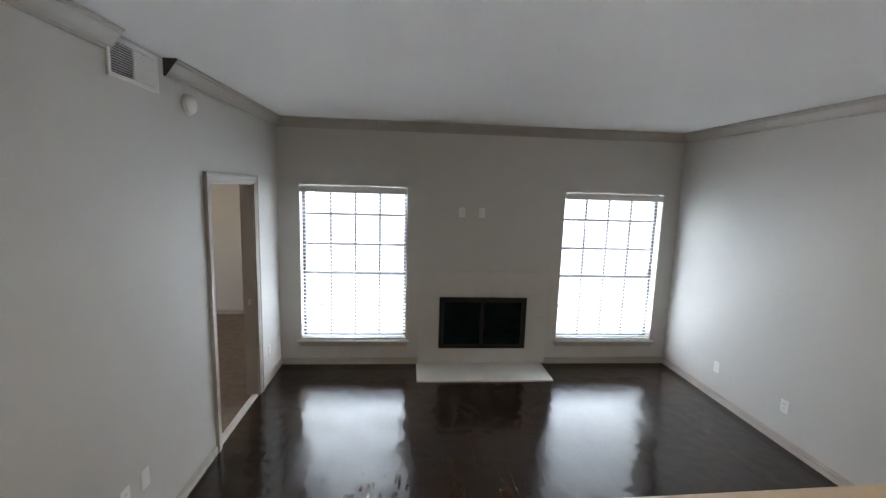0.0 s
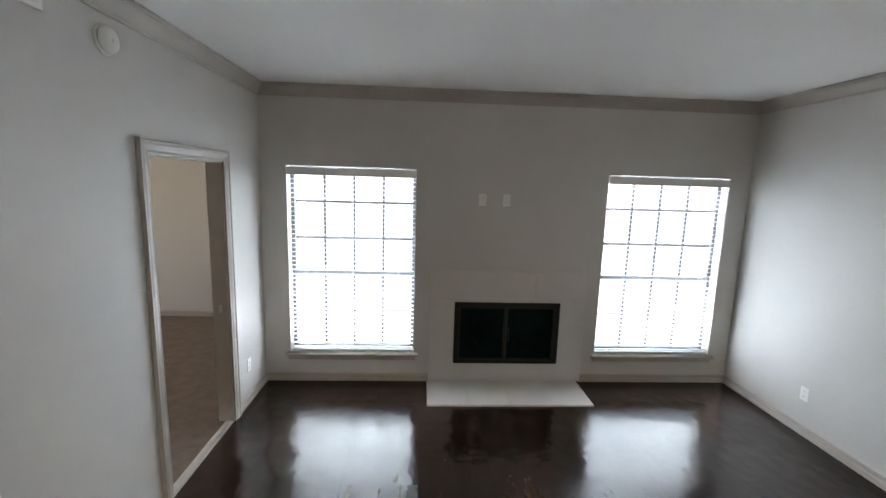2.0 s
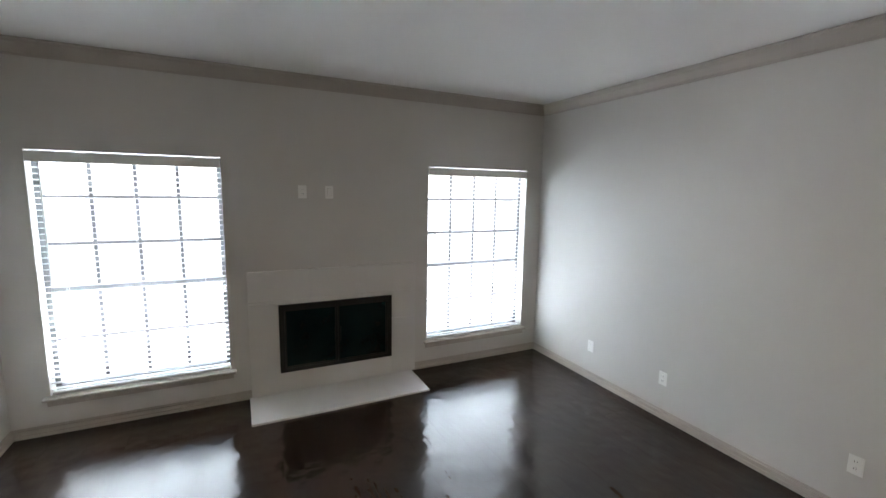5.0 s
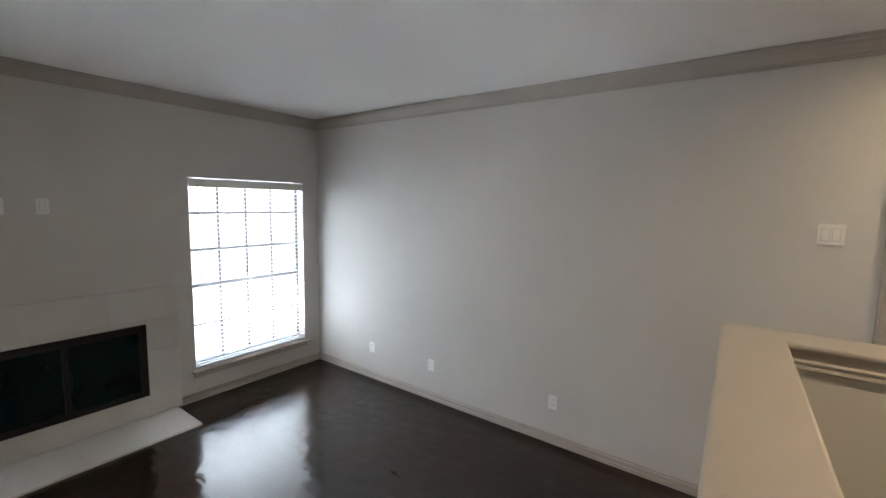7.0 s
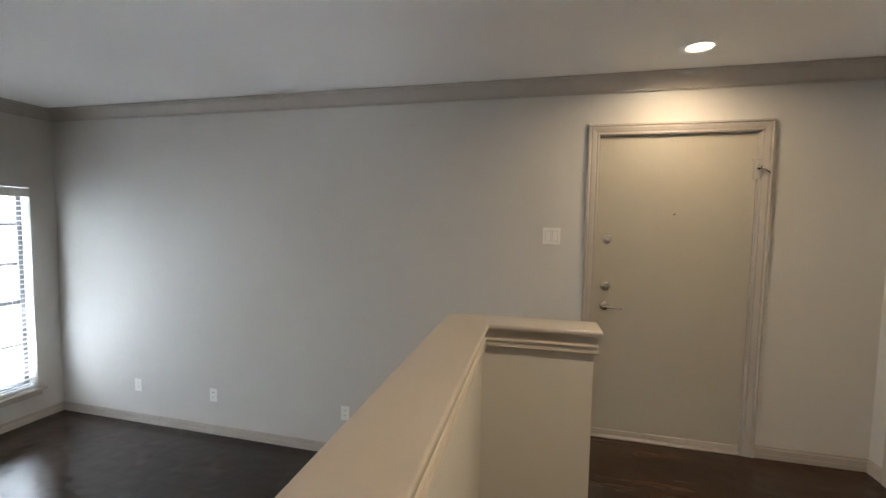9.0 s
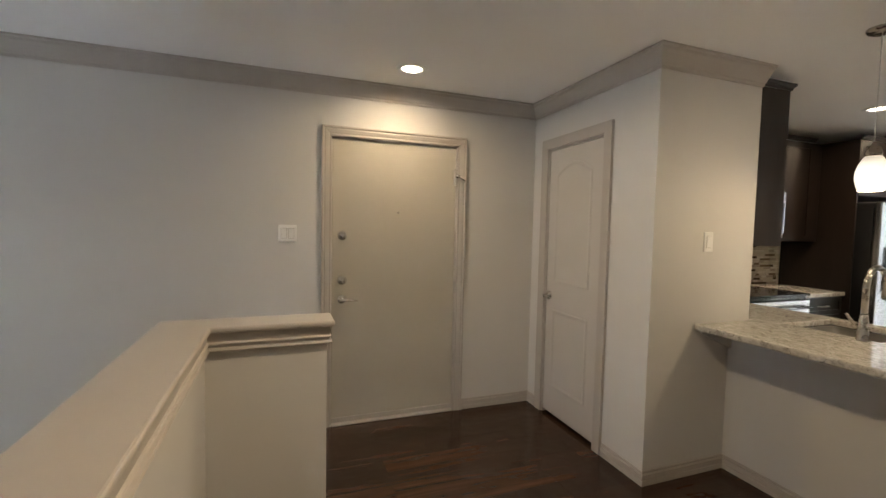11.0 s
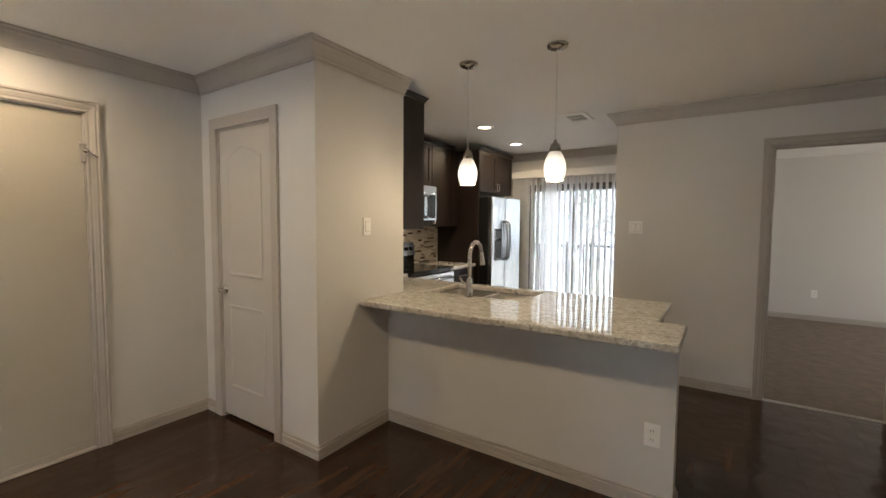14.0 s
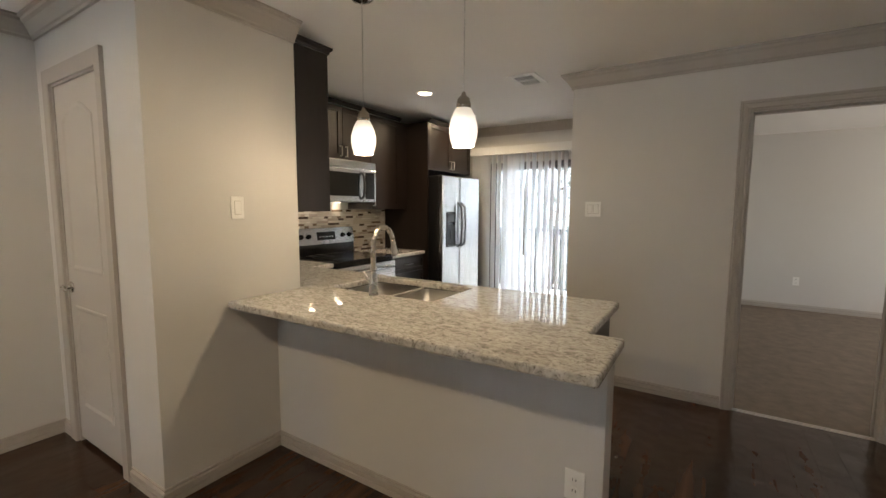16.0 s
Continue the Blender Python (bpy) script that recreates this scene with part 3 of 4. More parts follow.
px0, px1 = x0 + 0.100, x1 - 0.085
arch = [(px1 + (px0 - px1) * k / 14, 1.835 + 0.080 * math.sin(math.pi * k / 14)) for k in range(15)]
panel("upper_panel", [(px0, 1.03), (px1, 1.03), *arch])
panel("lower_panel", [(px0, 0.235), (px1, 0.235), (px1, 0.825), (px0, 0.825)])
leaf.matrix_basis = pose(0, 0.009, 0)
knob_m = Matrix.Translation((3.160, CY - 0.0145, 0.925)) @ Matrix.Rotation(radians(-90), 4, "X")
rose = part("knob", turned([(0.033, 0), (0.033, 0.006), (0.026, 0.012), (0.012, 0.016), (0.012, 0.036), (0.018, 0.040), (0.016, 0.050)], 24, knob_m), CHROME, leaf, "nickel door handle")
part("lever", tubed([(3.160, CY + 0.030, 0.925), (3.130, CY + 0.036, 0.926), (3.075, CY + 0.034, 0.918)], [0.011, 0.010, 0.007]), CHROME, rose)
for z in (0.28, 1.05, 1.835):
    part("hinge", turned([(0.008, 0), (0.008, 0.085), (0.004, 0.09)], 12, Matrix.Translation((2.607, CY - 0.008, z - 0.043))), PEWTER, closet, "dark metal hinge")

# ---- windows with blinds ----


def window(name, x0, x1):
    z0, z1 = WZ
    yo = N + 0.13
    win = setting(name, bmesh_ring(x0 + 0.001, x1 - 0.001, z0 + 0.001, z1 - 0.001, 0.035, yo - 0.02, yo + 0.06), SASH, "double-hung window with dark grey muntins and bright daylight", "window")
    part("sash_rail", one_box(x0 + 0.036, x1 - 0.036, yo - 0.012, yo + 0.03, 0.632, 0.672, 0.003), SASH, win)
    cols = [x0 + 0.036 + (x1 - x0 - 0.072) * k / 4 for k in range(5)]
    rows = [z0 + 0.036, 0.271, 0.652, 1.005, 1.358, z1 - 0.036]
    for x in cols[1:-1]:
        for a, b in ((rows[0], 0.6315), (0.6725, rows[-1])):
            part("muntin", one_box(x - 0.013, x + 0.013, yo, yo + 0.018, a, b, 0.002), SASH, win)
    for z in (rows[1], rows[3], rows[4]):
        for a, b in zip(cols, cols[1:]):
            part("muntin", one_box(a + (0.0135 if a != cols[0] else 0.0005), b - (0.0135 if b != cols[-1] else 0.0005), yo, yo + 0.018, z - 0.013, z + 0.013, 0.002), SASH, win)
    for a, b in zip(cols, cols[1:]):
        for c, d in zip(rows, rows[1:]):
            pane = part("pane", one_box(a + 0.004, b - 0.004, yo + 0.007, yo + 0.010, c + 0.004, d - 0.004), GLASS, win)
            pane.visible_shadow = False
    part("window_sill", one_box(x0 - 0.04, x1 + 0.04, N - 0.055, N + 0.10, z0 - 0.026, z0 - 0.0005, 0.008, 3), TRIM, win, "greige painted window stool")
    bm = bmesh.new()
    box(bm, x0 - 0.02, x1 + 0.02, N - 0.018, N - 0.0005, z0 - 0.075, z0 - 0.0265, 0.004)
    part("apron", bm, TRIM, win)
    return win


def bmesh_ring(x0, x1, z0, z1, w, y0, y1):
    bm = bmesh.new()
    us, vs = [x0, x0 + w, x1 - w, x1], [z0, z0 + w, z1 - w, z1]
    grid_solid(bm, us, vs, lambda u, v: not (us[1] < u < us[2] and vs[1] < v < vs[2]), y0, y1, along_x)
    return bm


window("window_1", *W1)
window("window_2", *W2)


def window_blind(x0, x1):
    z0, z1 = WZ
    yc = N + 0.035
    b = thing("window_blind", "open white horizontal slat blind inside the window", "blind", pose((x0 + x1) / 2, yc, z0), "living-room blinds")
    hw, h = (x1 - x0) / 2 - 0.008, z1 - z0
    part("valance", one_box(-hw - 0.004, hw + 0.004, -0.046, -0.034, h - 0.085, h - 0.011, 0.004), WHITE, b, "flat white valance")
    part("head_rail", one_box(-hw, hw, -0.028, 0.03, h - 0.065, h - 0.018, 0.003), BLIND, b)
    part("bottom_rail", one_box(-hw, hw, -0.026, 0.026, 0.004, 0.022, 0.004), BLIND, b)
    bm = bmesh.new()
    rings = []
    for k in range(6):
        y = -0.025 + 0.05 * k / 5
        z = 0.0025 * (1 - (2 * k / 5 - 1) ** 2)
        rings.append((y, z))
    prof = rings + [(y, z - 0.0028) for y, z in rings[::-1]]
    ends = [[bm.verts.new((s * hw, y, z)) for y, z in prof] for s in (-1, 1)]
    n = len(prof)
    for k in range(n):
        bm.faces.new((ends[0][k], ends[1][k], ends[1][(k + 1) % n], ends[0][(k + 1) % n]))
    bm.faces.new(ends[0]), bm.faces.new(ends[1][::-1])
    bmesh.ops.recalc_face_normals(bm, faces=bm.faces[:])
    me = mesh_of("slat", bm, BLIND)
    z = 0.045
    while z < h - 0.075:
        s = new("slat", me)
        s.parent = b
        s.matrix_basis = pose(0, 0, z, random.uniform(-6, -4))
        z += 0.0435
    for fx in (-0.75, 0.0, 0.75):
        for y in (-0.028, 0.028):
            part("ladder_cord", tubed([(fx * hw, y, 0.02), (fx * hw, y, h - 0.05)], 0.0012, 6), BLIND, b)
    part("wand", tubed([(-hw + 0.07, -0.045, h - 0.08), (-hw + 0.072, -0.045, h - 0.95)], 0.004, 8), BLIND, b, "clear tilt wand")


window_blind(*W1)
window_blind(*W2)

# ---- fireplace ----
FX0, FX1, FZ0, FZ1 = 0.54, 1.595, -0.22, 0.412
fp = thing("fireplace", "white tiled fireplace surround with a black glass-doored firebox", "fireplace", pose(1.07, N, ZL))


def loc(bm):
    bmesh.ops.translate(bm, vec=(-1.07, -N, -ZL), verts=bm.verts[:])
    return bm


SX0, SX1, SZ1 = 0.294, 1.856, 0.725
# painted slabs of the surround, with fine joints
zj, g = 0.455, 0.0008
for k in range(3):
    a = SX0 + (SX1 - SX0) * k / 3
    part("surround_slab", loc(one_box(a + g, a + (SX1 - SX0) / 3 - g, N - 0.034, N - 0.001, zj + g, SZ1, 0.002)), SURROUND, fp)
for a, b in ((SX0, FX0 - 0.002), (FX1 + 0.002, SX1)):
    cut = zj - 0.028 if a == SX0 else 0.175
    for c, d in ((ZL + 0.022, cut), (cut, zj)):
        part("surround_slab", loc(one_box(a + g, b - g, N - 0.034, N - 0.001, c + g, d - g, 0.002)), SURROUND, fp)
part("surround_slab", loc(one_box(FX0 - 0.002, FX1 + 0.002, N - 0.034, N - 0.001, FZ1 + 0.002, zj - g, 0.002)), SURROUND, fp)
part("surround_slab", loc(one_box(FX0 - 0.002, FX1 + 0.002, N - 0.034, N - 0.001, ZL + 0.022, FZ0 - 0.002, 0.002)), SURROUND, fp)
ring = bmesh.new()
us, vs = [FX0, FX0 + 0.045, FX1 - 0.045, FX1], [FZ0, FZ0 + 0.035, FZ1 - 0.045, FZ1]
grid_solid(ring, us, vs, lambda u, v: not (us[1] < u < us[2] and vs[1] < v < vs[2]), N - 0.046, N - 0.004, along_x)
part("door_frame", loc(ring), HEARTHIRON, fp, "black steel door frame")
mid = (FX0 + FX1) / 2 - 0.01
for a, b in ((us[1] + 0.002, mid - 0.006), (mid + 0.006, us[2] - 0.002)):
    bm = bmesh.new()
    du, dv = [a, a + 0.014, b - 0.014, b], [vs[1] + 0.002, vs[1] + 0.016, vs[2] - 0.016, vs[2] - 0.002]
    grid_solid(bm, du, dv, lambda u, v: not (du[1] < u < du[2] and dv[1] < v < dv[2]), N - 0.040, N - 0.022, along_x)
    d = part("glass_door", loc(bm), HEARTHIRON, fp, "black framed glass door")
    part("pane", loc(one_box(du[1] + 0.0005, du[2] - 0.0005, N - 0.034, N - 0.029, dv[1] + 0.0005, dv[2] - 0.0005)), FIREGLASS, d, "smoked dark glass")
    hx = b - 0.02 if b < mid else a + 0.02
    part("pull", loc(tubed([(hx, N - 0.05, 0.02), (hx, N - 0.058, 0.05), (hx, N - 0.058, 0.13), (hx, N - 0.05, 0.16)], 0.005, 8)), HEARTHIRON, d)
part("firebox", loc(one_box(us[1], us[2], N - 0.018, N - 0.0035, vs[1], vs[2])), SOOT, fp, "sooty black firebox")
HX0, HX1, HY = 0.276, 1.815, 4.35
for k in range(4):
    a = HX0 + (HX1 - HX0) * k / 4
    part("hearth_slab", loc(one_box(a + 0.0004, a + (HX1 - HX0) / 4 - 0.0004, HY, N - 0.0345, ZL + 0.0005, ZL + 0.020, 0.0012)), SURROUND, fp, "white painted hearth slab")

# ---- wall plates ----


def face(u, axis, at, z):
    """Pose of a plate whose local y points away from the wall."""
    return {"n": pose(u, at, z, 0, 0, 180), "s": pose(u, at, z), "e": pose(at, u, z, 0, 0, 90), "w": pose(at, u, z, 0, 0, -90)}[axis]


def plate_base(name, label, category, width, m, group):
    p = thing(name, label, category, m, group)
    part("cover_plate", one_box(-width / 2, width / 2, 0.0006, 0.007, -0.0575, 0.0575, 0.003), WHITE, p)
    return p


def outlet(m):
    p = plate_base("wall_outlet", "white duplex outlet on the wall near the floor", "outlet", 0.072, m, "wall outlets")
    for z in (-0.021, 0.021):
        s = part("socket", turned([(0.0165, 0.007), (0.0165, 0.0088), (0.0155, 0.0092)], 20, Matrix.Translation((0, 0, z)) @ Matrix.Rotation(radians(-90), 4, "X")), WHITE, p)
        for x in (-0.006, 0.006):
            # dark raised bars draw the shade of the socket slots
            part("slot", one_box(x - 0.0012, x + 0.0012, 0.0090, 0.0096, z - 0.002, z + 0.007), HOLE, s)
    return p


def switch(m, gangs, label):
    p = plate_base("light_switch", label, "switch", 0.07 + 0.046 * (gangs - 1), m, "light switches")
    for k in range(gangs):
        x = 0.046 * (k - (gangs - 1) / 2)
        # darker plate round the rocker, its colour drawing the gap's shadow line
        part("rocker_shadow", one_box(x - 0.0185, x + 0.0185, 0.0065, 0.0074, -0.035, 0.035), TRIM, p)
        part("rocker", one_box(x - 0.0165, x + 0.0165, 0.0065, 0.0105, -0.033, 0.033, 0.002), WHITE, p)
    return p


o = outlet(face(3.945, "e", E, -0.083))
for m in (face(3.128, "e", E, -0.083), face(1.881, "e", E, -0.083), face(4.444, "w", W, -0.083), face(2.115, "w", W, 0.005),
          face(0.497, "s", -2.175, 0.375), face(-0.90, "s", B2Y, 0.40)):
    copy_thing(o, m)
blank = plate_base("cable_plate", "white blank cable plate on the wall near the floor", "wall plate", 0.072, face(2.285, "w", W, 0.0), "wall plates")
part("screw", turned([(0.004, 0.007), (0.004, 0.0078)], 10, Matrix.Translation((0, 0, 0.03)) @ Matrix.Rotation(radians(-90), 4, "X")), WHITE, blank)
p = outlet(face(0.775, "n", N, 1.42))
tagged(p, "white media outlet plate above the fireplace", "outlet", "plates above the fireplace")
p = switch(face(1.010, "n", N, 1.42), 1, "white plate with a rocker above the fireplace")
switch(face(0.338, "e", E, 1.366), 2, "white double rocker switch beside the front door")
switch(face(-1.96, "e", CX, 1.377), 1, "white single rocker switch beside the breakfast bar")
switch(face(0.915, "s", S, 1.376), 2, "white double rocker switch beside the bedroom doorway")

# ---- breakfast bar and counters ----
BW = (0.40, CX)                       # the low wall under the bar
bm = bmesh.new()
box(bm, BW[0], CX + 0.09, -2.30, -2.175, 0, 0.862)
setting("wall_bar", bm, WALL, "low cream wall under the breakfast bar", "wall")
CT0, CT1 = 0.864, 0.902
SKX, SKY = (1.32, 2.06), (-2.905, -2.462)
bm = bmesh.new()
xs = [0.375, 0.505, SKX[0], (SKX[0] + SKX[1]) / 2 - 0.012, (SKX[0] + SKX[1]) / 2 + 0.012, SKX[1], CX - 0.002, 2.83, E - 0.002]
ys = [-3.215, -2.99, SKY[0], SKY[1], CB - 0.002, -1.885]


def on_counter(x, y):
    if SKX[0] < x < SKX[1] and SKY[0] < y < SKY[1]:
        return False
    if y > CB - 0.002:
        return x < CX - 0.002
    if y < -2.99:
        return x > 2.83
    return x > 0.505


grid_solid(bm, xs, ys, on_counter, CT0, CT1, flat)
for q in bm.verts:
    if q.co.y > -1.9:
        q.co.y -= 0.012 * (CX - q.co.x)      # the overhang narrows towards the free end
ctop = new("countertop", mesh_of("countertop", bm, GRANITE))
soften(tagged(ctop, "speckled beige granite countertop and breakfast bar", "countertop"), 0.010, 3)
bm = one_box(2.83, E - 0.002, -4.578, -3.985, CT0, CT1)
ctop2 = new("countertop", mesh_of("countertop", bm, GRANITE))
soften(tagged(ctop2, "short speckled granite countertop beside the range", "countertop"), 0.008, 3)
# support bracket under the overhang
bm = bmesh.new()
v = [bm.verts.new(q) for q in ((CX - 0.022, -2.172, 0.745), (CX - 0.022, -2.172, 0.8635), (CX - 0.022, -1.93, 0.8635), (CX - 0.022, -1.93, 0.848), (CX - 0.022, -2.155, 0.745))]
f = bm.faces.new(v)
r = bmesh.ops.extrude_face_region(bm, geom=[f])
bmesh.ops.translate(bm, vec=(0.020, 0, 0), verts=[q for q in r["geom"] if isinstance(q, bmesh.types.BMVert)])
bmesh.ops.recalc_face_normals(bm, faces=bm.faces[:])
tagged(new("shelf_bracket", mesh_of("shelf_bracket", bm, WALL)), "painted bracket under the breakfast bar", "bracket")

# sink
sink = thing("kitchen_sink", "double-bowl stainless undermount sink in granite", "sink", pose((SKX[0] + SKX[1]) / 2, (SKY[0] + SKY[1]) / 2, CT0))
half, deep = (SKX[1] - SKX[0]) / 2, (SKY[1] - SKY[0]) / 2


def bowl_shell(a, b, c, d, z0, z1):
    """A tub with rounded corners and a rounded foot, as a thin sheet."""
    bm = bmesh.new()
    rings = []
    for z, inset, r in ((z1, 0.0, 0.05), (z0 + 0.05, 0.004, 0.05), (z0 + 0.02, 0.010, 0.05), (z0 + 0.006, 0.022, 0.045), (z0, 0.045, 0.03)):
        ring = []
        for cx, cy, a0 in ((b - inset - r, d - inset - r, 0), (a + inset + r, d - inset - r, 90), (a + inset + r, c + inset + r, 180), (b - inset - r, c + inset + r, 270)):
            for k in range(7):
                an = radians(a0 + 15 * k)
                ring.append(bm.verts.new((cx + r * math.cos(an), cy + r * math.sin(an), z)))
        rings.append(ring)
    n = len(rings[0])
    for p, q in zip(rings, rings[1:]):
        for k in range(n):
            bm.faces.new((p[k], p[(k + 1) % n], q[(k + 1) % n], q[k])).smooth = True
    bm.faces.new(rings[-1])
    return bm


for s in (-1, 1):
    a, b = sorted((s * 0.010, s * (half + 0.004)))
    bowl = part("bowl", bowl_shell(a, b, -deep - 0.004, deep + 0.004, -0.19, -0.002), SINK, sink, "brushed steel bowl")
    mod = bowl.modifiers.new("sheet", "SOLIDIFY")
    mod.thickness, mod.offset = 0.0012, 0
    part("drain", turned([(0.045, 0), (0.045, 0.002), (0.038, 0.003), (0.030, 0.001)], 24, Matrix.Translation(((a + b) / 2, 0, -0.1885))), NICKEL, bowl)
part("divider", one_box(-0.012, 0.012, -deep - 0.003, deep + 0.003, -0.014, 0.004, 0.006, 3), SINK, sink, "rounded steel divider")

# faucet
fa = thing("kitchen_faucet", "tall arched brushed-nickel pull-down faucet", "faucet", pose(1.672, -2.412, CT1))
part("base", turned([(0.027, 0), (0.027, 0.004), (0.024, 0.010), (0.020, 0.10), (0.018, 0.12), (0.0145, 0.135)], 24), FAUCET, fa)
neck = [(0, 0, 0.12), (0, 0, 0.27)] + [(0, -0.085 + 0.085 * math.cos(radians(a)), 0.27 + 0.10 * math.sin(radians(a))) for a in range(15, 166, 15)]
part("neck", tubed(neck, 0.0138, 16), FAUCET, fa)
part("spray_head", tubed([(0, -0.166, 0.298), (0, -0.172, 0.27), (0, -0.180, 0.225), (0, -0.183, 0.205)], [0.0135, 0.015, 0.019, 0.020], 18), FAUCET, fa)
part("lever", tubed([(0.018, 0, 0.075), (0.045, 0.0, 0.085), (0.075, 0.0, 0.125)], [0.011, 0.009, 0.006]), FAUCET, fa)

# ---- cabinets ----


def shaker(parent, u0, u1, z0, z1, place, w, out, pull=None, drawer=False):
    """A framed door or drawer front on the plane w, proud by out."""
    bm = bmesh.new()
    e = 0.055 if not drawer else 0.035
    us, vs = [u0, u0 + e, u1 - e, u1], [z0, z0 + e, z1 - e, z1]
    grid_solid(bm, us, vs, lambda u, v: not (us[1] < u < us[2] and vs[1] < v < vs[2]), w, w + out, place)
    d = part("drawer_front" if drawer else "door", bm, CABINET, parent)
    bm = bmesh.new()
    grid_solid(bm, [us[1], us[2]], [vs[1], vs[2]], lambda u, v: True, w, w + out * 0.45, place)
    part("inset_panel", bm, CABINET, d)
    if pull:
        (ua, za), (ub, zb) = pull
        o = out * 2.4
        part("pull", tubed([place(ua, za, w + out), place(ua, za, w + o), place(ub, zb, w + o), place(ub, zb, w + out)], 0.005, 8), NICKEL, d, "nickel bar pull")
    return d


def carcass(name, label, x0, x1, y0, y1, z0, z1, cap=False):
    c = thing(name, label, "cabinet", pose(0, 0, 0), "dark kitchen cabinets")
    part("body", one_box(x0, x1, y0, y1, z0, z1, 0.0015), CABINET, c)
    return c


UX = 3.085
# end cabinet on the closet's back wall, with its side panel to the bar
c = carcass("wall_cabinet", "dark espresso wall cabinet with its end panel over the bar", CX + 0.012, E - 0.002, -2.585, CB - 0.002, 1.36, 2.315)
part("end_panel", one_box(CX - 0.002, CX + 0.0115, -2.59, CB - 0.0025, 1.355, 2.315, 0.001), CABINET, c)
bm = bmesh.new()
CAPP = [(0.0, 2.3155), (0.006, 2.3155), (0.010, 2.330), (0.022, 2.342), (0.024, 2.355), (0.0, 2.355)]
sweep(bm, [(-o, h) for o, h in CAPP], [(CX - 0.002, CB - 0.003), (CX - 0.002, -2.592), (UX, -2.592)][::1], flat)
part("crown", bm, CABINET, c, "dark crown along the cabinet top")
for k in range(2):
    a = CX + 0.02 + k * 0.43
    shaker(c, a, a + 0.42, 1.37, 2.305, lambda u, v, w: (u, w, v), -2.5855, -0.019, ((a + (0.39 if k == 0 else 0.03), 1.42), (a + (0.39 if k == 0 else 0.03), 1.52)))


def east_cabinet(label, y0, y1, z0, z1, doors, pull_low=True, depth=UX):
    c = carcass("wall_cabinet", label, depth + 0.019, E - 0.002, y0, y1, z0, z1)
    wdt = (y1 - y0) / doors
    for k in range(doors):
        a, b = y0 + k * wdt + 0.003, y0 + (k + 1) * wdt - 0.003
        py = (b - 0.03 if k == 0 else a + 0.03) if doors == 2 else b - 0.03
        pull = ((py, z0 + 0.035), (py, z0 + 0.125)) if pull_low else None
        shaker(c, a, b, z0 + 0.003, z1 - 0.003, lambda u, v, w: (w, u, v), depth + 0.0185, -0.0185, pull)
    bm = bmesh.new()
    sweep(bm, CAPP[::-1], [(depth, y0), (depth, y1)], flat)
    part("crown", bm, CABINET, c)
    return c


east_cabinet("dark espresso corner wall cabinet", -3.205, -2.592 - 0.03, 1.36, 2.315, 1)
east_cabinet("short dark espresso cabinet over the microwave", -3.972, -3.209, 1.822, 2.315, 2)
east_cabinet("tall dark espresso wall cabinet beside the microwave", -4.452, -3.976, 1.362, 2.315, 1)
# tall end panel and cabinet over the refrigerator
c = carcass("tall_panel", "tall dark espresso side panel beside the refrigerator", 2.80, E - 0.002, -4.60, -4.582, 0.0, 2.315)
east_cabinet("dark espresso cabinet above the refrigerator", -5.55, -4.604, 1.80, 2.315, 2, depth=2.80)
c = carcass("tall_panel", "dark filler strip beside the wall cabinet", UX + 0.01, E - 0.002, -4.580, -4.455, 1.362, 2.315)


def base_cabinet(label, x0, x1, y0, y1, toward, fronts, top=CT0 - 0.002):
    c = carcass("base_cabinet", label, x0, x1, y0, y1, 0.10, top)
    part("toe_kick", one_box(x0 + 0.05, x1 - 0.02, y0 + 0.02, y1 - 0.02, 0.0, 0.0995), IRON, c)
    for u0, u1, z0, z1, drawer in fronts:
        if toward == "x":
            shaker(c, u0, u1, z0, z1, lambda u, v, w: (w, u, v), x0 - 0.0005, -0.019, (((u0 + u1) / 2 - 0.06, (z0 + z1) / 2), ((u0 + u1) / 2 + 0.06, (z0 + z1) / 2)) if drawer else None, drawer)
        else:
            shaker(c, u0, u1, z0, z1, lambda u, v, w: (u, w, v), y0 - 0.0005, -0.019, None, drawer)
    return c


base_cabinet("dark espresso drawer cabinet beside the range", 2.87, E - 0.002, -4.578, -3.987, "x",
             [(-4.57, -3.995, 0.70, 0.855, True), (-4.57, -3.995, 0.41, 0.69, True), (-4.57, -3.995, 0.115, 0.40, True)])
base_cabinet("dark espresso corner base cabinet", 2.87, E - 0.002, -3.212, -2.362, "x", [(-3.205, -2.97, 0.115, 0.855, False)])
base_cabinet("dark espresso sink base cabinet behind the bar", 1.26, 2.12, -2.94, -2.302, "y", [(1.27, 1.685, 0.115, 0.855, False), (1.695, 2.11, 0.115, 0.855, False)], 0.64)
base_cabinet("dark espresso end base cabinet of the bar", 0.54, 1.256, -2.94, -2.302, "y", [(0.55, 1.246, 0.70, 0.855, True), (0.55, 1.246, 0.115, 0.69, False)])
base_cabinet("dark espresso blind corner base cabinet", 2.124, 2.866, -2.94, -2.315, "y", [(2.13, 2.86, 0.115, 0.855, False)])

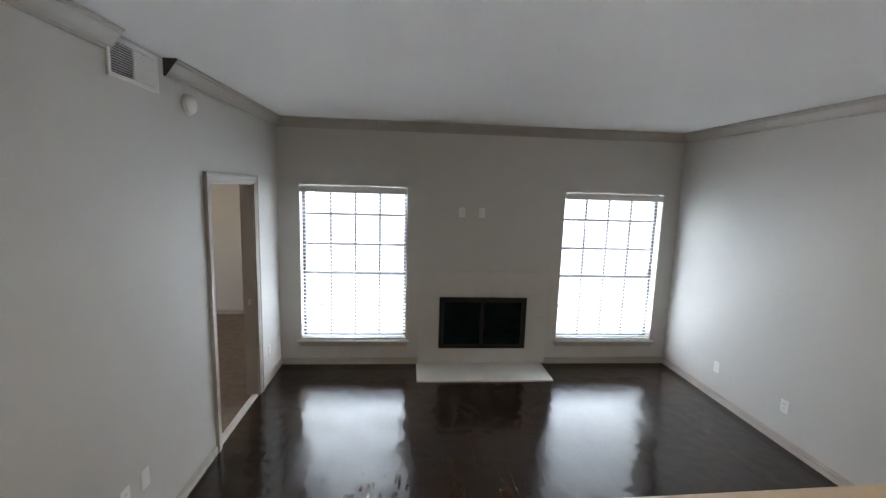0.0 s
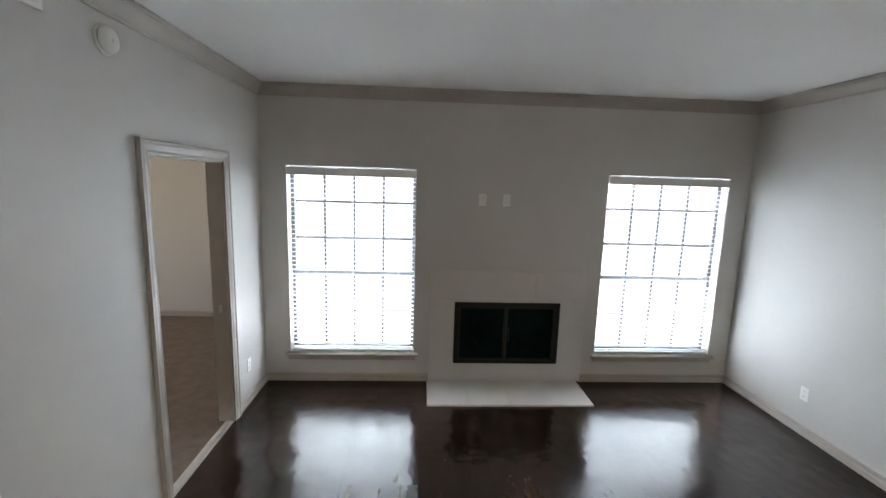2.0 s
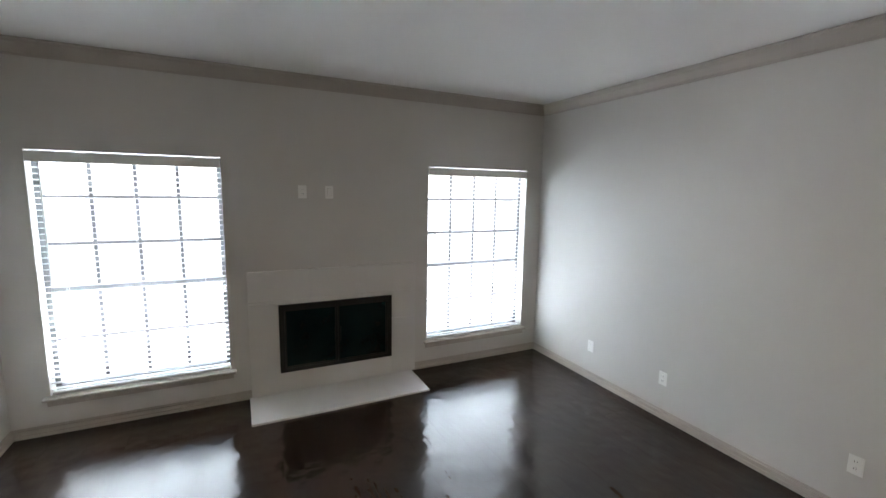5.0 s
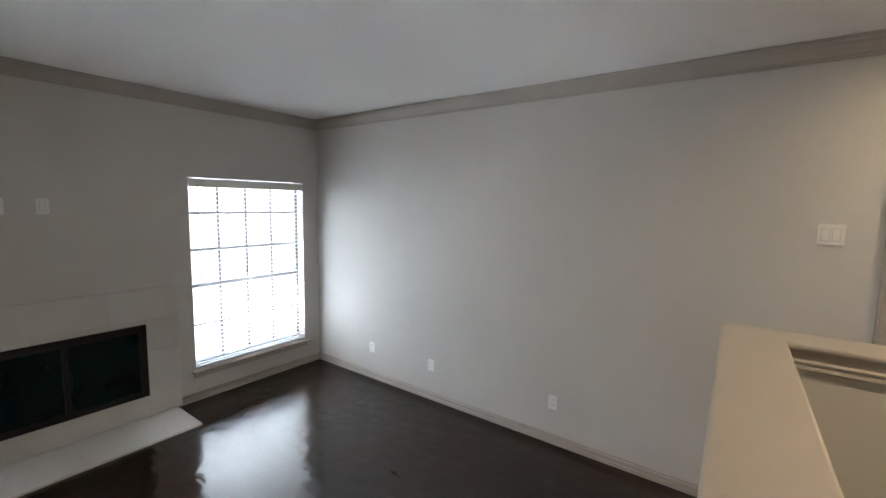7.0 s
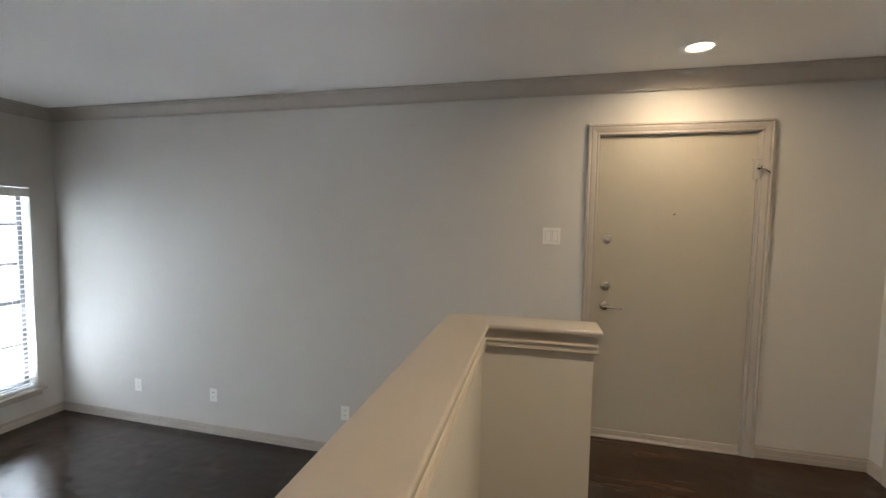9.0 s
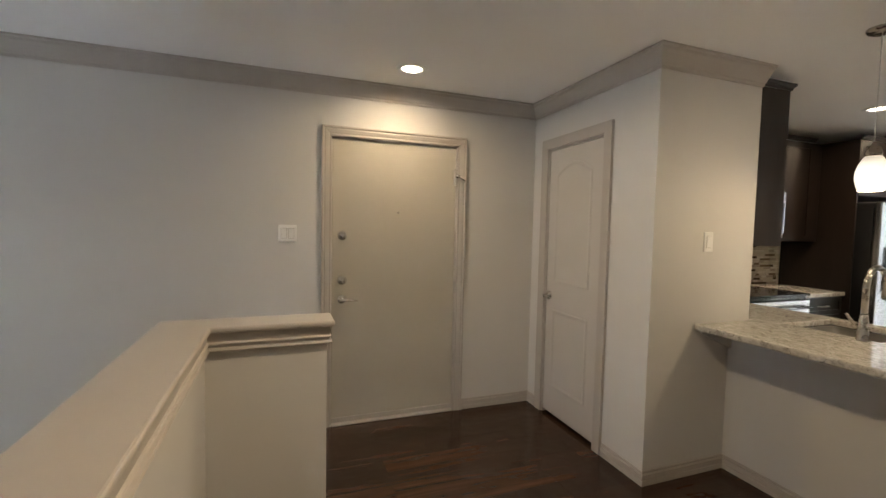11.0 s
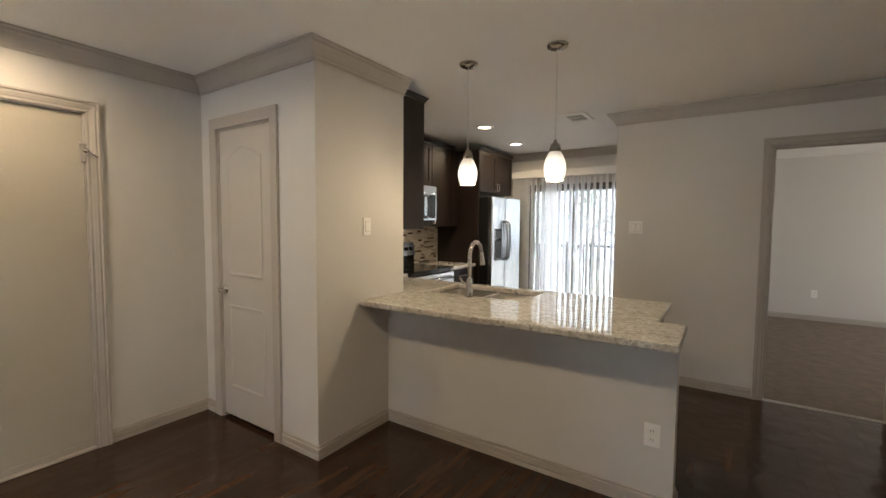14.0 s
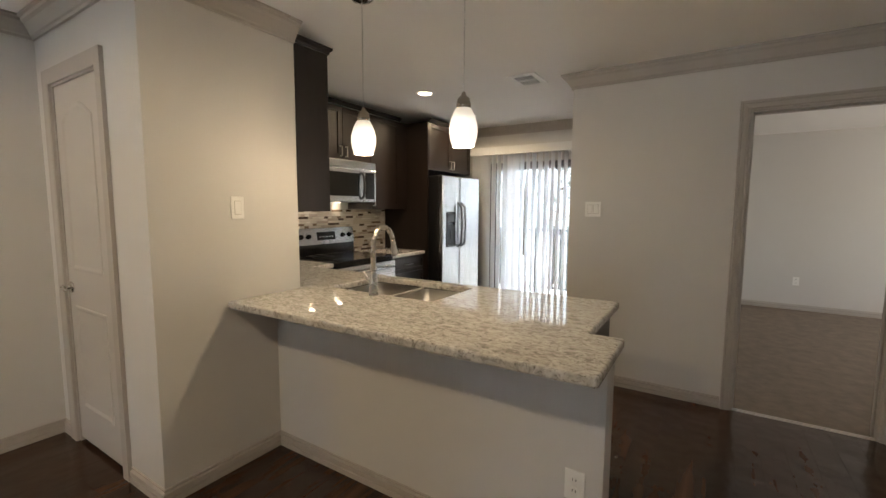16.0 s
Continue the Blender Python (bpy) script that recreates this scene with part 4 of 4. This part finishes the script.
# ---- mosaic backsplash ----
splash = setting("backsplash", one_box(E - 0.006, E - 0.0005, -4.579, CB - 0.12, CT1 + 0.001, 1.359), GROUT, "mosaic backsplash of thin beige, grey and brown tiles", "backsplash")
verts, faces_ = [], []
rng = random.Random(4)
z = CT1 + 0.004
while z < 1.345:
    y, hgt = -4.575 - rng.uniform(0.0, 0.04), 0.0225
    while y < CB - 0.14:
        ln_ = rng.choice((0.05, 0.075, 0.10, 0.15))
        y, y1 = max(y, -4.575), min(y + ln_, CB - 0.13)
        n0, x_ = len(verts), E - 0.0065 - 0.003
        for (yy, zz) in ((y, z), (y1 - 0.002, z), (y1 - 0.002, z + hgt - 0.002), (y, z + hgt - 0.002)):
            verts.append((E - 0.0062, yy, zz))
        for (yy, zz) in ((y + 0.001, z + 0.001), (y1 - 0.003, z + 0.001), (y1 - 0.003, z + hgt - 0.003), (y + 0.001, z + hgt - 0.003)):
            verts.append((x_, yy, zz))
        faces_ += [(n0 + 4, n0 + 7, n0 + 6, n0 + 5)] + [(n0 + k, n0 + 4 + k, n0 + 4 + (k + 1) % 4, n0 + (k + 1) % 4) for k in range(4)]
        y = y1
    z += hgt
me = bpy.data.meshes.new("mosaic_tiles")
me.from_pydata(verts, [], faces_)
me.materials.append(MOSAIC)
tiles = new("mosaic_tiles", me)
tiles.parent = splash
tagged(tiles, "thin mosaic tiles in beige, grey and brown", "", "", "stuff")

# ---- appliances ----
rg = thing("kitchen_range", "stainless electric range with black glass cooktop", "range", pose(3.06, -3.60, 0))
part("body", one_box(-0.25, 0.355, -0.378, 0.378, 0.02, 0.895, 0.004), BLACK, rg)
part("cooktop", one_box(-0.285, 0.29, -0.380, 0.380, 0.8955, 0.915, 0.005), BLACK, rg, "black glass cooktop")
for x, y, r in ((-0.14, -0.19, 0.10), (-0.14, 0.19, 0.08), (0.12, -0.19, 0.08), (0.12, 0.19, 0.10)):
    part("burner_ring", turned([(r, 0.9152), (r, 0.9158), (r - 0.004, 0.9158)], 32, Matrix.Translation((x, y, 0)), cap=False), IRON, rg)
bm = bmesh.new()
v = [(0.27, 1.02), (0.355, 1.02), (0.355, 1.175), (0.300, 1.175)]
ends = [[bm.verts.new((x, s * 0.378, z)) for x, z in v] for s in (-1, 1)]
for k in range(4):
    bm.faces.new((ends[0][k], ends[1][k], ends[1][(k + 1) % 4], ends[0][(k + 1) % 4]))
bm.faces.new(ends[0]), bm.faces.new(ends[1][::-1])
bmesh.ops.recalc_face_normals(bm, faces=bm.faces[:])
bg = part("backguard", bm, STEEL, rg, "slanted stainless control panel")
part("backguard_base", one_box(0.285, 0.355, -0.378, 0.378, 0.9155, 1.0195, 0.002), BLACK, rg)
tilt = Matrix.Translation((0.284, 0, 1.098)) @ Matrix.Rotation(radians(-90 + 11), 4, "Y")
bm = one_box(-0.04, 0.04, -0.115, 0.115, 0.0, 0.004, 0.002)
bmesh.ops.transform(bm, matrix=tilt, verts=bm.verts[:])
dsp = part("display", bm, OVENGLASS, bg, "dark clock display")
for k in range(5):
    bm = one_box(-0.012, -0.004, -0.09 + k * 0.04, -0.065 + k * 0.04, 0.0042, 0.0048)
    bmesh.ops.transform(bm, matrix=tilt, verts=bm.verts[:])
    part("key", bm, STEEL, dsp)
for y in (-0.31, -0.22, 0.22, 0.31):
    part("knob", turned([(0.024, 0), (0.022, 0.008), (0.017, 0.022), (0.015, 0.024)], 20, tilt @ Matrix.Translation((0, y, 0))), BLACK, bg, "black control knob")
dr = part("oven_door", one_box(-0.285, -0.251, -0.376, 0.376, 0.20, 0.86, 0.006), STEEL, rg, "stainless oven door")
part("door_glass", one_box(-0.288, -0.2845, -0.27, 0.27, 0.36, 0.68, 0.001), OVENGLASS, dr)
part("handle", tubed([(-0.285, -0.33, 0.80), (-0.325, -0.33, 0.805), (-0.325, 0.33, 0.805), (-0.285, 0.33, 0.80)], 0.011), STEEL, dr)
part("storage_drawer", one_box(-0.280, -0.251, -0.376, 0.376, 0.03, 0.19, 0.005), STEEL, rg)

mw = thing("microwave", "stainless over-the-range microwave with dark glass door", "microwave", pose(3.22, -3.590, 1.43))
part("body", one_box(-0.18, 0.197, -0.378, 0.378, 0.0, 0.388, 0.004), DARKSIDE, mw)
part("vent_grille", one_box(-0.205, -0.181, -0.378, 0.378, 0.315, 0.388, 0.004), STEEL, mw, "stainless vent strip")
for k in range(5):
    part("louvre", one_box(-0.2065, -0.2045, -0.36, 0.36, 0.325 + 0.011 * k, 0.329 + 0.011 * k), STEEL, mw)
dr = part("door", one_box(-0.205, -0.181, -0.20, 0.378, 0.004, 0.312, 0.005), STEEL, mw, "stainless framed door")
part("door_glass", one_box(-0.2085, -0.2045, -0.135, 0.350, 0.055, 0.275, 0.002), OVENGLASS, dr, "dark door glass")
part("handle", tubed([(-0.207, -0.165, 0.03), (-0.235, -0.17, 0.06), (-0.248, -0.17, 0.155), (-0.235, -0.17, 0.25), (-0.207, -0.165, 0.285)], 0.011), IRON, dr, "black curved handle")
pn = part("control_panel", one_box(-0.205, -0.181, -0.378, -0.203, 0.004, 0.312, 0.004), STEEL, mw)
part("keypad", one_box(-0.2075, -0.2045, -0.355, -0.225, 0.03, 0.29, 0.001), OVENGLASS, pn)

for y in (-0.20, 0.16):
    part("task_light", one_box(0.14, 0.17, y - 0.028, y + 0.028, -0.004, -0.0005, 0.001), CANLENS, mw, "lit cooktop lamp under the microwave")
    area_lamp("cooktop_lamp", (3.375, -3.590 + y, 1.422), (3.33, -3.590 + y, 0.9), 0.03, 0.05, 0.05, WARM)

fr = thing("refrigerator", "side-by-side stainless refrigerator with water dispenser", "refrigerator", pose(2.65, -5.09, 0))
part("body", one_box(0.055, 0.74, -0.435, 0.435, 0.02, 1.735, 0.006), DARKSIDE, fr, "black cabinet sides")
for a, b in ((0.060, 0.436), (-0.436, 0.054)):
    d = part("door", one_box(0.0, 0.052, a, b, 0.06, 1.745, 0.014, 4), STEEL, fr, "stainless door")
    y = 0.095 if a > 0 else 0.018
    part("handle", tubed([(0.0, y, 0.92), (-0.045, y, 0.97), (-0.06, y, 1.18), (-0.045, y, 1.39), (0.0, y, 1.44)], 0.013, 14), PEWTER, d, "dark curved metal handle")
    if a > 0:
        dp = part("dispenser", one_box(-0.004, 0.0005, 0.16, 0.36, 0.93, 1.335, 0.002), BLACK, d, "black ice and water dispenser")
        part("recess", one_box(-0.0055, -0.0035, 0.18, 0.34, 0.96, 1.18, 0.001), DARKSIDE, dp)
        part("paddle", one_box(-0.014, -0.005, 0.24, 0.28, 1.02, 1.12, 0.003), IRON, dp)
        part("control_strip", one_box(-0.0065, -0.0035, 0.18, 0.34, 1.22, 1.31, 0.001), IRON, dp)
part("base_grille", one_box(0.03, 0.06, -0.43, 0.43, 0.015, 0.055, 0.003), IRON, fr)

# ---- sliding door, vertical blind, balcony ----
sx0, sx1, sz0, sz1 = SD
sld = setting("door_5", bmesh_ring(sx0 + 0.002, sx1 - 0.002, sz0, sz1 - 0.002, 0.04, KS - 0.12, KS - 0.02), BRONZE, "sliding glass balcony door with dark metal frame", "door")
for a, b, y in ((sx0 + 0.043, 1.90, KS - 0.065), (1.86, sx1 - 0.043, KS - 0.10)):
    lf = part("sliding_leaf", bmesh_ring(a, b, sz0 + 0.042, sz1 - 0.044, 0.05, y - 0.014, y + 0.014), BRONZE, sld)
    gl = part("pane", one_box(a + 0.0505, b - 0.0505, y - 0.003, y + 0.003, sz0 + 0.093, sz1 - 0.095), GLASS, lf)
    gl.visible_shadow = False
part("handle", one_box(2.55, 2.575, KS - 0.085, KS - 0.06, 0.95, 1.15, 0.005), BRONZE, sld)

vb = thing("vertical_blind", "white vertical vane blind over the sliding door, half open", "blind", pose(2.03, KS, 0))
part("valance", one_box(-0.82, 0.84, 0.085, 0.10, 2.055, 2.155, 0.003), BLIND, vb, "white valance board")
part("valance_return", one_box(0.825, 0.84, 0.002, 0.0845, 2.055, 2.155, 0.002), BLIND, vb)
part("head_rail", one_box(-0.80, 0.80, 0.025, 0.065, 2.06, 2.10, 0.003), BLIND, vb)
bm = bmesh.new()
prof = [(-0.042 + 0.084 * k / 6, 0.006 * (1 - (2 * k / 6 - 1) ** 2)) for k in range(7)]
prof = prof + [(a, b - 0.0012) for a, b in prof[::-1]]
ends = [[bm.verts.new((a, b, z)) for a, b in prof] for z in (0.03, 2.055)]
n = len(prof)
for k in range(n):
    bm.faces.new((ends[0][k], ends[1][k], ends[1][(k + 1) % n], ends[0][(k + 1) % n]))
bm.faces.new(ends[0][::-1]), bm.faces.new(ends[1])
bmesh.ops.recalc_face_normals(bm, faces=bm.faces[:])
me = mesh_of("vane", bm, VANE)
rng = random.Random(9)
x = 0.79
k = 0
while x > -0.80:
    s = new("vane", me)
    s.parent = vb
    near = x > 0.62
    s.matrix_basis = pose(x, 0.045, 0, 0, 0, (60 if near else 35 if k in (11, 12) else 75) + rng.uniform(-6, 6))
    x -= 0.028 if near else 0.078
    k += 1

setting("balcony_floor", one_box(1.15, E + 0.6, KS - 1.75, KS - 0.152, -0.14, -0.02), CONCRETE, "grey concrete balcony floor", "balcony")
rail = thing("balcony_railing", "dark metal balcony railing with thin balusters", "railing", pose(0, KS - 1.6, -0.02))
part("top_rail", one_box(1.16, E + 0.55, -0.025, 0.025, 1.03, 1.07, 0.006), BRONZE, rail)
part("bottom_rail", one_box(1.16, E + 0.55, -0.018, 0.018, 0.09, 0.12, 0.004), BRONZE, rail)
bal = mesh_of("baluster", one_box(-0.012, 0.012, -0.012, 0.012, 0.12, 1.03), BRONZE)
x = 1.22
while x < E + 0.5:
    s = new("baluster", bal)
    s.parent = rail
    s.matrix_basis = pose(x, 0, 0)
    x += 0.115
for x in (1.18, 2.55, E + 0.52):
    part("post", one_box(x - 0.03, x + 0.03, -0.03, 0.03, 0.0, 1.09, 0.005), BRONZE, rail)

# ground and trees outside, with a glowing card for the distance
setting("ground", one_box(-400, 400, -400, 400, -3.6, -3.4), GRASS, "pale gravel around the building", "ground")
setting("backdrop_south", one_box(-45, 50, -60.2, -60, -3.3, 40), SKYCARD, "glowing card standing in for the bright distance beyond the trees", "backdrop")


def tree(x, y, h, seed):
    r = random.Random(seed)
    tr = thing("tree", "leafy tree outside the balcony, before a glowing backdrop card", "tree", pose(x, y, -3.4), "trees outside")
    bm = bmesh.new()
    tube(bm, [(0, 0, 0), (0.05, 0.03, h * 0.3), (-0.04, 0.06, h * 0.6), (0.03, 0, h * 0.92)], [0.17, 0.13, 0.09, 0.02], 10)
    tips = []
    for k in range(16):
        z = h * r.uniform(0.3, 0.88)
        a = r.uniform(0, 2 * math.pi)
        ln = h * r.uniform(0.16, 0.34) * (1.15 - z / h * 0.6)
        tip = Vector((ln * math.cos(a), ln * math.sin(a), z + ln * 0.45))
        tube(bm, [(0, 0, z), tip * 0.5 + Vector((0, 0, z * 0.5)), tip], [0.045, 0.03, 0.008], 6)
        tips.append(((0, 0, z), tip))
    part("trunk", bm, BARK, tr)
    vs, fs = [], []
    for k in range(2200):
        a, b = r.choice(tips)
        c = Vector(a).lerp(b, r.uniform(0.35, 1.1)) + Vector((r.gauss(0, 0.30), r.gauss(0, 0.30), r.gauss(0, 0.26)))
        q = Euler((r.uniform(0, 6.3), r.uniform(0, 6.3), r.uniform(0, 6.3))).to_matrix()
        s, n0 = r.uniform(0.035, 0.075), len(vs)
        for u, v in ((-1, 0), (0, -0.5), (1, 0), (0, 0.5)):
            vs.append(c + q @ Vector((u * s, v * s, 0.012 * abs(u))))
        fs += [(n0, n0 + 1, n0 + 2, n0 + 3)]
    me = bpy.data.meshes.new("crown")
    me.from_pydata(vs, [], fs)
    me.materials.append(LEAF)
    cr = new("crown", me)
    cr.parent = tr


for x, y, h, sd in ((4.6, -25.0, 8.6, 6), (8.3, -27.0, 9.2, 7), (1.6, -29.0, 9.0, 8), (6.0, -43.0, 9.6, 1), (11.5, -45.0, 10.5, 2), (16.0, -41.0, 9.0, 3), (21.0, -46.0, 10.8, 4), (0.5, -46.0, 10.0, 5)):
    tree(x, y, h, sd)

# ---- ceiling fixtures ----


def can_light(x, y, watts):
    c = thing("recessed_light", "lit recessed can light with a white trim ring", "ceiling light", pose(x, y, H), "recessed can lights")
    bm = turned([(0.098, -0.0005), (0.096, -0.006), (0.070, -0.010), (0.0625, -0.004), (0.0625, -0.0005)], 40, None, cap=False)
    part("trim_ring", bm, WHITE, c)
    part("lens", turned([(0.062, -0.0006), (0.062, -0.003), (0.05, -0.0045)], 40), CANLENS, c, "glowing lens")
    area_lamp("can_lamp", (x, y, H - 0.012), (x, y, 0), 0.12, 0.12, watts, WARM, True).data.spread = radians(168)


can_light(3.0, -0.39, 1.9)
# unseen can, added; its place is estimated from the shadow under the bar
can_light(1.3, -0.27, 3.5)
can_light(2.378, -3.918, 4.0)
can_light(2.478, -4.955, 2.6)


def pendant(x, y):
    p = thing("pendant_light", "lit pendant lamp with frosted white glass shade", "pendant lamp", pose(x, y, H), "pendants over the bar")
    part("canopy", turned([(0.060, -0.0005), (0.060, -0.008), (0.050, -0.020), (0.022, -0.030), (0.008, -0.034)], 32), POLISHED, p, "domed nickel canopy")
    part("cord", tubed([(0, 0, -0.03), (0, 0, -0.54)], 0.0024, 8), BLIND, p, "pale cord")
    part("socket_cap", turned([(0.006, -0.528), (0.009, -0.534), (0.012, -0.545), (0.026, -0.556), (0.032, -0.582), (0.031, -0.602)], 28), POLISHED, p, "nickel socket cap")
    prof = [(0.032, -0.598), (0.041, -0.612), (0.053, -0.640), (0.061, -0.672), (0.0625, -0.698), (0.057, -0.732), (0.047, -0.762)]
    prof += [(r - 0.004, z) for r, z in prof[::-1]]
    part("shade", turned(prof, 36, None, cap=False), SHADE, p, "glowing frosted glass shade")
    bulb = new("pendant_bulb", bpy.data.lights.new("pendant_bulb", "POINT"))
    bulb.data.energy, bulb.data.color, bulb.data.shadow_soft_size = 1.5, WARM, 0.03
    bulb.matrix_world = pose(x, y, H - 0.788)


pendant(1.632, -2.305)
pendant(1.066, -2.325)


def vent(name, label, m, w, h, split, other=4, rim=0.025):
    v = thing(name, label, "air vent", m)
    bm = bmesh.new()
    us, vs = [-w / 2, -w / 2 + rim, w / 2 - rim, w / 2], [-h / 2, -h / 2 + rim, h / 2 - rim, h / 2]
    grid_solid(bm, us, vs, lambda u, q: not (us[1] < u < us[2] and vs[1] < q < vs[2]), 0.0006, 0.014, along_x)
    soften(part("frame", bm, WHITE, v, "white metal frame"), 0.004)
    # dark sheet painted as the duct's shade behind the louvres
    part("duct_shade", one_box(us[1], us[2], 0.0006, 0.002, vs[1], vs[2]), HOLE, v)
    part("divider", one_box(-0.006, 0.006, 0.0025, 0.013, vs[1], vs[2]), WHITE, v)
    z = vs[1] + 0.008
    while z < vs[2] - 0.004:
        for s, ang in ((-1, split), (1, other)):
            a, b = sorted((s * 0.0065, s * (w / 2 - rim - 0.0005)))
            bm = one_box(a, b, -0.0065, 0.0065, -0.0006, 0.0006)
            bmesh.ops.transform(bm, matrix=pose(0, 0.0085, z, ang), verts=bm.verts[:])
            part("slat", bm, WHITE, v)
        z += 0.0125
    return v


vent("air_vent", "white wall register with louvres under the ceiling", face(2.44, "w", W, 2.288), 0.425, 0.205, -75)
vent("air_vent", "white ceiling register in the kitchen", pose(1.435, -4.0, H, -90, 0, 90), 0.31, 0.23, 22, 22, 0.042)
sm = thing("smoke_detector", "round white smoke detector on the wall", "smoke detector", face(2.985, "w", W, 2.185))
rx = Matrix.Rotation(radians(-90), 4, "X")
part("base", turned([(0.068, 0.0006), (0.068, 0.012), (0.062, 0.014)], 36, rx), WHITE, sm)
part("cover", turned([(0.062, 0.0145), (0.062, 0.026), (0.054, 0.040), (0.030, 0.047), (0.010, 0.048)], 36, rx), WHITE, sm)
part("test_button", turned([(0.010, 0.0485), (0.010, 0.051), (0.008, 0.052)], 16, rx), WHITE, sm)

# ---- floors ----


def planks(parent, x0, x1, y0, y1, z, seed, wood=FLOORWOOD):
    r = random.Random(seed)
    wd = 0.127
    shapes = {}

    def plank_mesh(ln, wdt):
        key = (round(ln, 3), round(wdt, 3))
        if key not in shapes:
            bm = bmesh.new()
            g, b = 0.0002, 0.0004
            bot = [bm.verts.new((u, v, -0.012)) for u, v in ((g, g), (wdt - g, g), (wdt - g, ln - g), (g, ln - g))]
            mid_ = [bm.verts.new((u, v, -0.0003)) for u, v in ((g, g), (wdt - g, g), (wdt - g, ln - g), (g, ln - g))]
            top = [bm.verts.new((u, v, 0)) for u, v in ((g + b, g + b), (wdt - g - b, g + b), (wdt - g - b, ln - g - b), (g + b, ln - g - b))]
            for a, c in ((bot, mid_), (mid_, top)):
                for k in range(4):
                    bm.faces.new((a[k], a[(k + 1) % 4], c[(k + 1) % 4], c[k]))
            bm.faces.new(top)
            shapes[key] = mesh_of("plank", bm, wood)
        return shapes[key]

    x = x0
    while x < x1 - 0.004:
        wdt = min(wd, x1 - x)
        y = y0
        first = True
        while y < y1 - 0.004:
            ln = r.choice((0.6, 0.9, 1.2)) if first else r.choice((1.2, 1.5, 1.8))
            first = False
            if y + ln > y1 - 0.25:
                ln = y1 - y
            q = new("plank", plank_mesh(ln, wdt))
            q.parent = parent
            q.matrix_basis = pose(x, y, z)
            y += ln
        x += wdt


fl = setting("floor_living", one_box(W, E, 0.46, N, ZL - 0.1, ZL - 0.0125), IRON, "glossy dark brown wood plank floor", "floor")
fe = setting("floor_entry", one_box(W, E, KS, 0.19, -0.15, -0.0125), IRON, "dark brown wood plank floor", "floor")
step_2 = setting("step_west", one_box(W, 0.355, 0.594, 0.94, ZL - 0.05, ZL / 2 - 0.0125), TRIM, "dark wood step down to the living room", "step")
setting("floor_nosing", one_box(W, 0.355, 0.5945, 0.655, ZL / 2 - 0.012, 0.0), FLOORWOOD, "dark wood edge of the upper floor", "floor")
step = setting("step", one_box(2.12, E, 0.19, 0.455, ZL - 0.05, ZL / 2 - 0.0125), TRIM, "dark wood step down to the living room", "step")
setting("floor_edge", one_box(W, 2.004, 0.19, 0.594, -0.15, -0.0125), IRON, "floor beside the half wall", "floor")
planks(fl, W, E, 0.945, N, ZL, 1)
planks(fl, 0.36, E, 0.73, 0.945, ZL, 8)
planks(fl, 2.12, E, 0.46, 0.73, ZL, 4)
planks(fe, W, E, S, 0.18, 0.0, 2, LAMPLIT_WOOD)
planks(fe, 1.15, E, KS, S, 0.0, 5, LAMPLIT_WOOD)
planks(fe, W, 2.004, 0.18, 0.594, 0.0, 3, LAMPLIT_WOOD)
planks(step_2, W, 0.355, 0.66, 0.94, ZL / 2, 7)
planks(step, 2.12, E, 0.19, 0.455, ZL / 2, 6)
setting("carpet_bedroom", one_box(BX, W - T * 0.6, 0.75, BY, ZL - 0.1, ZL + 0.004), CARPET, "beige cut-pile carpet", "carpet")
setting("carpet_second_bedroom", one_box(B2X0, B2X1, B2Y, S - T * 0.3, -0.1, 0.004), CARPET, "grey-brown cut-pile carpet", "carpet")
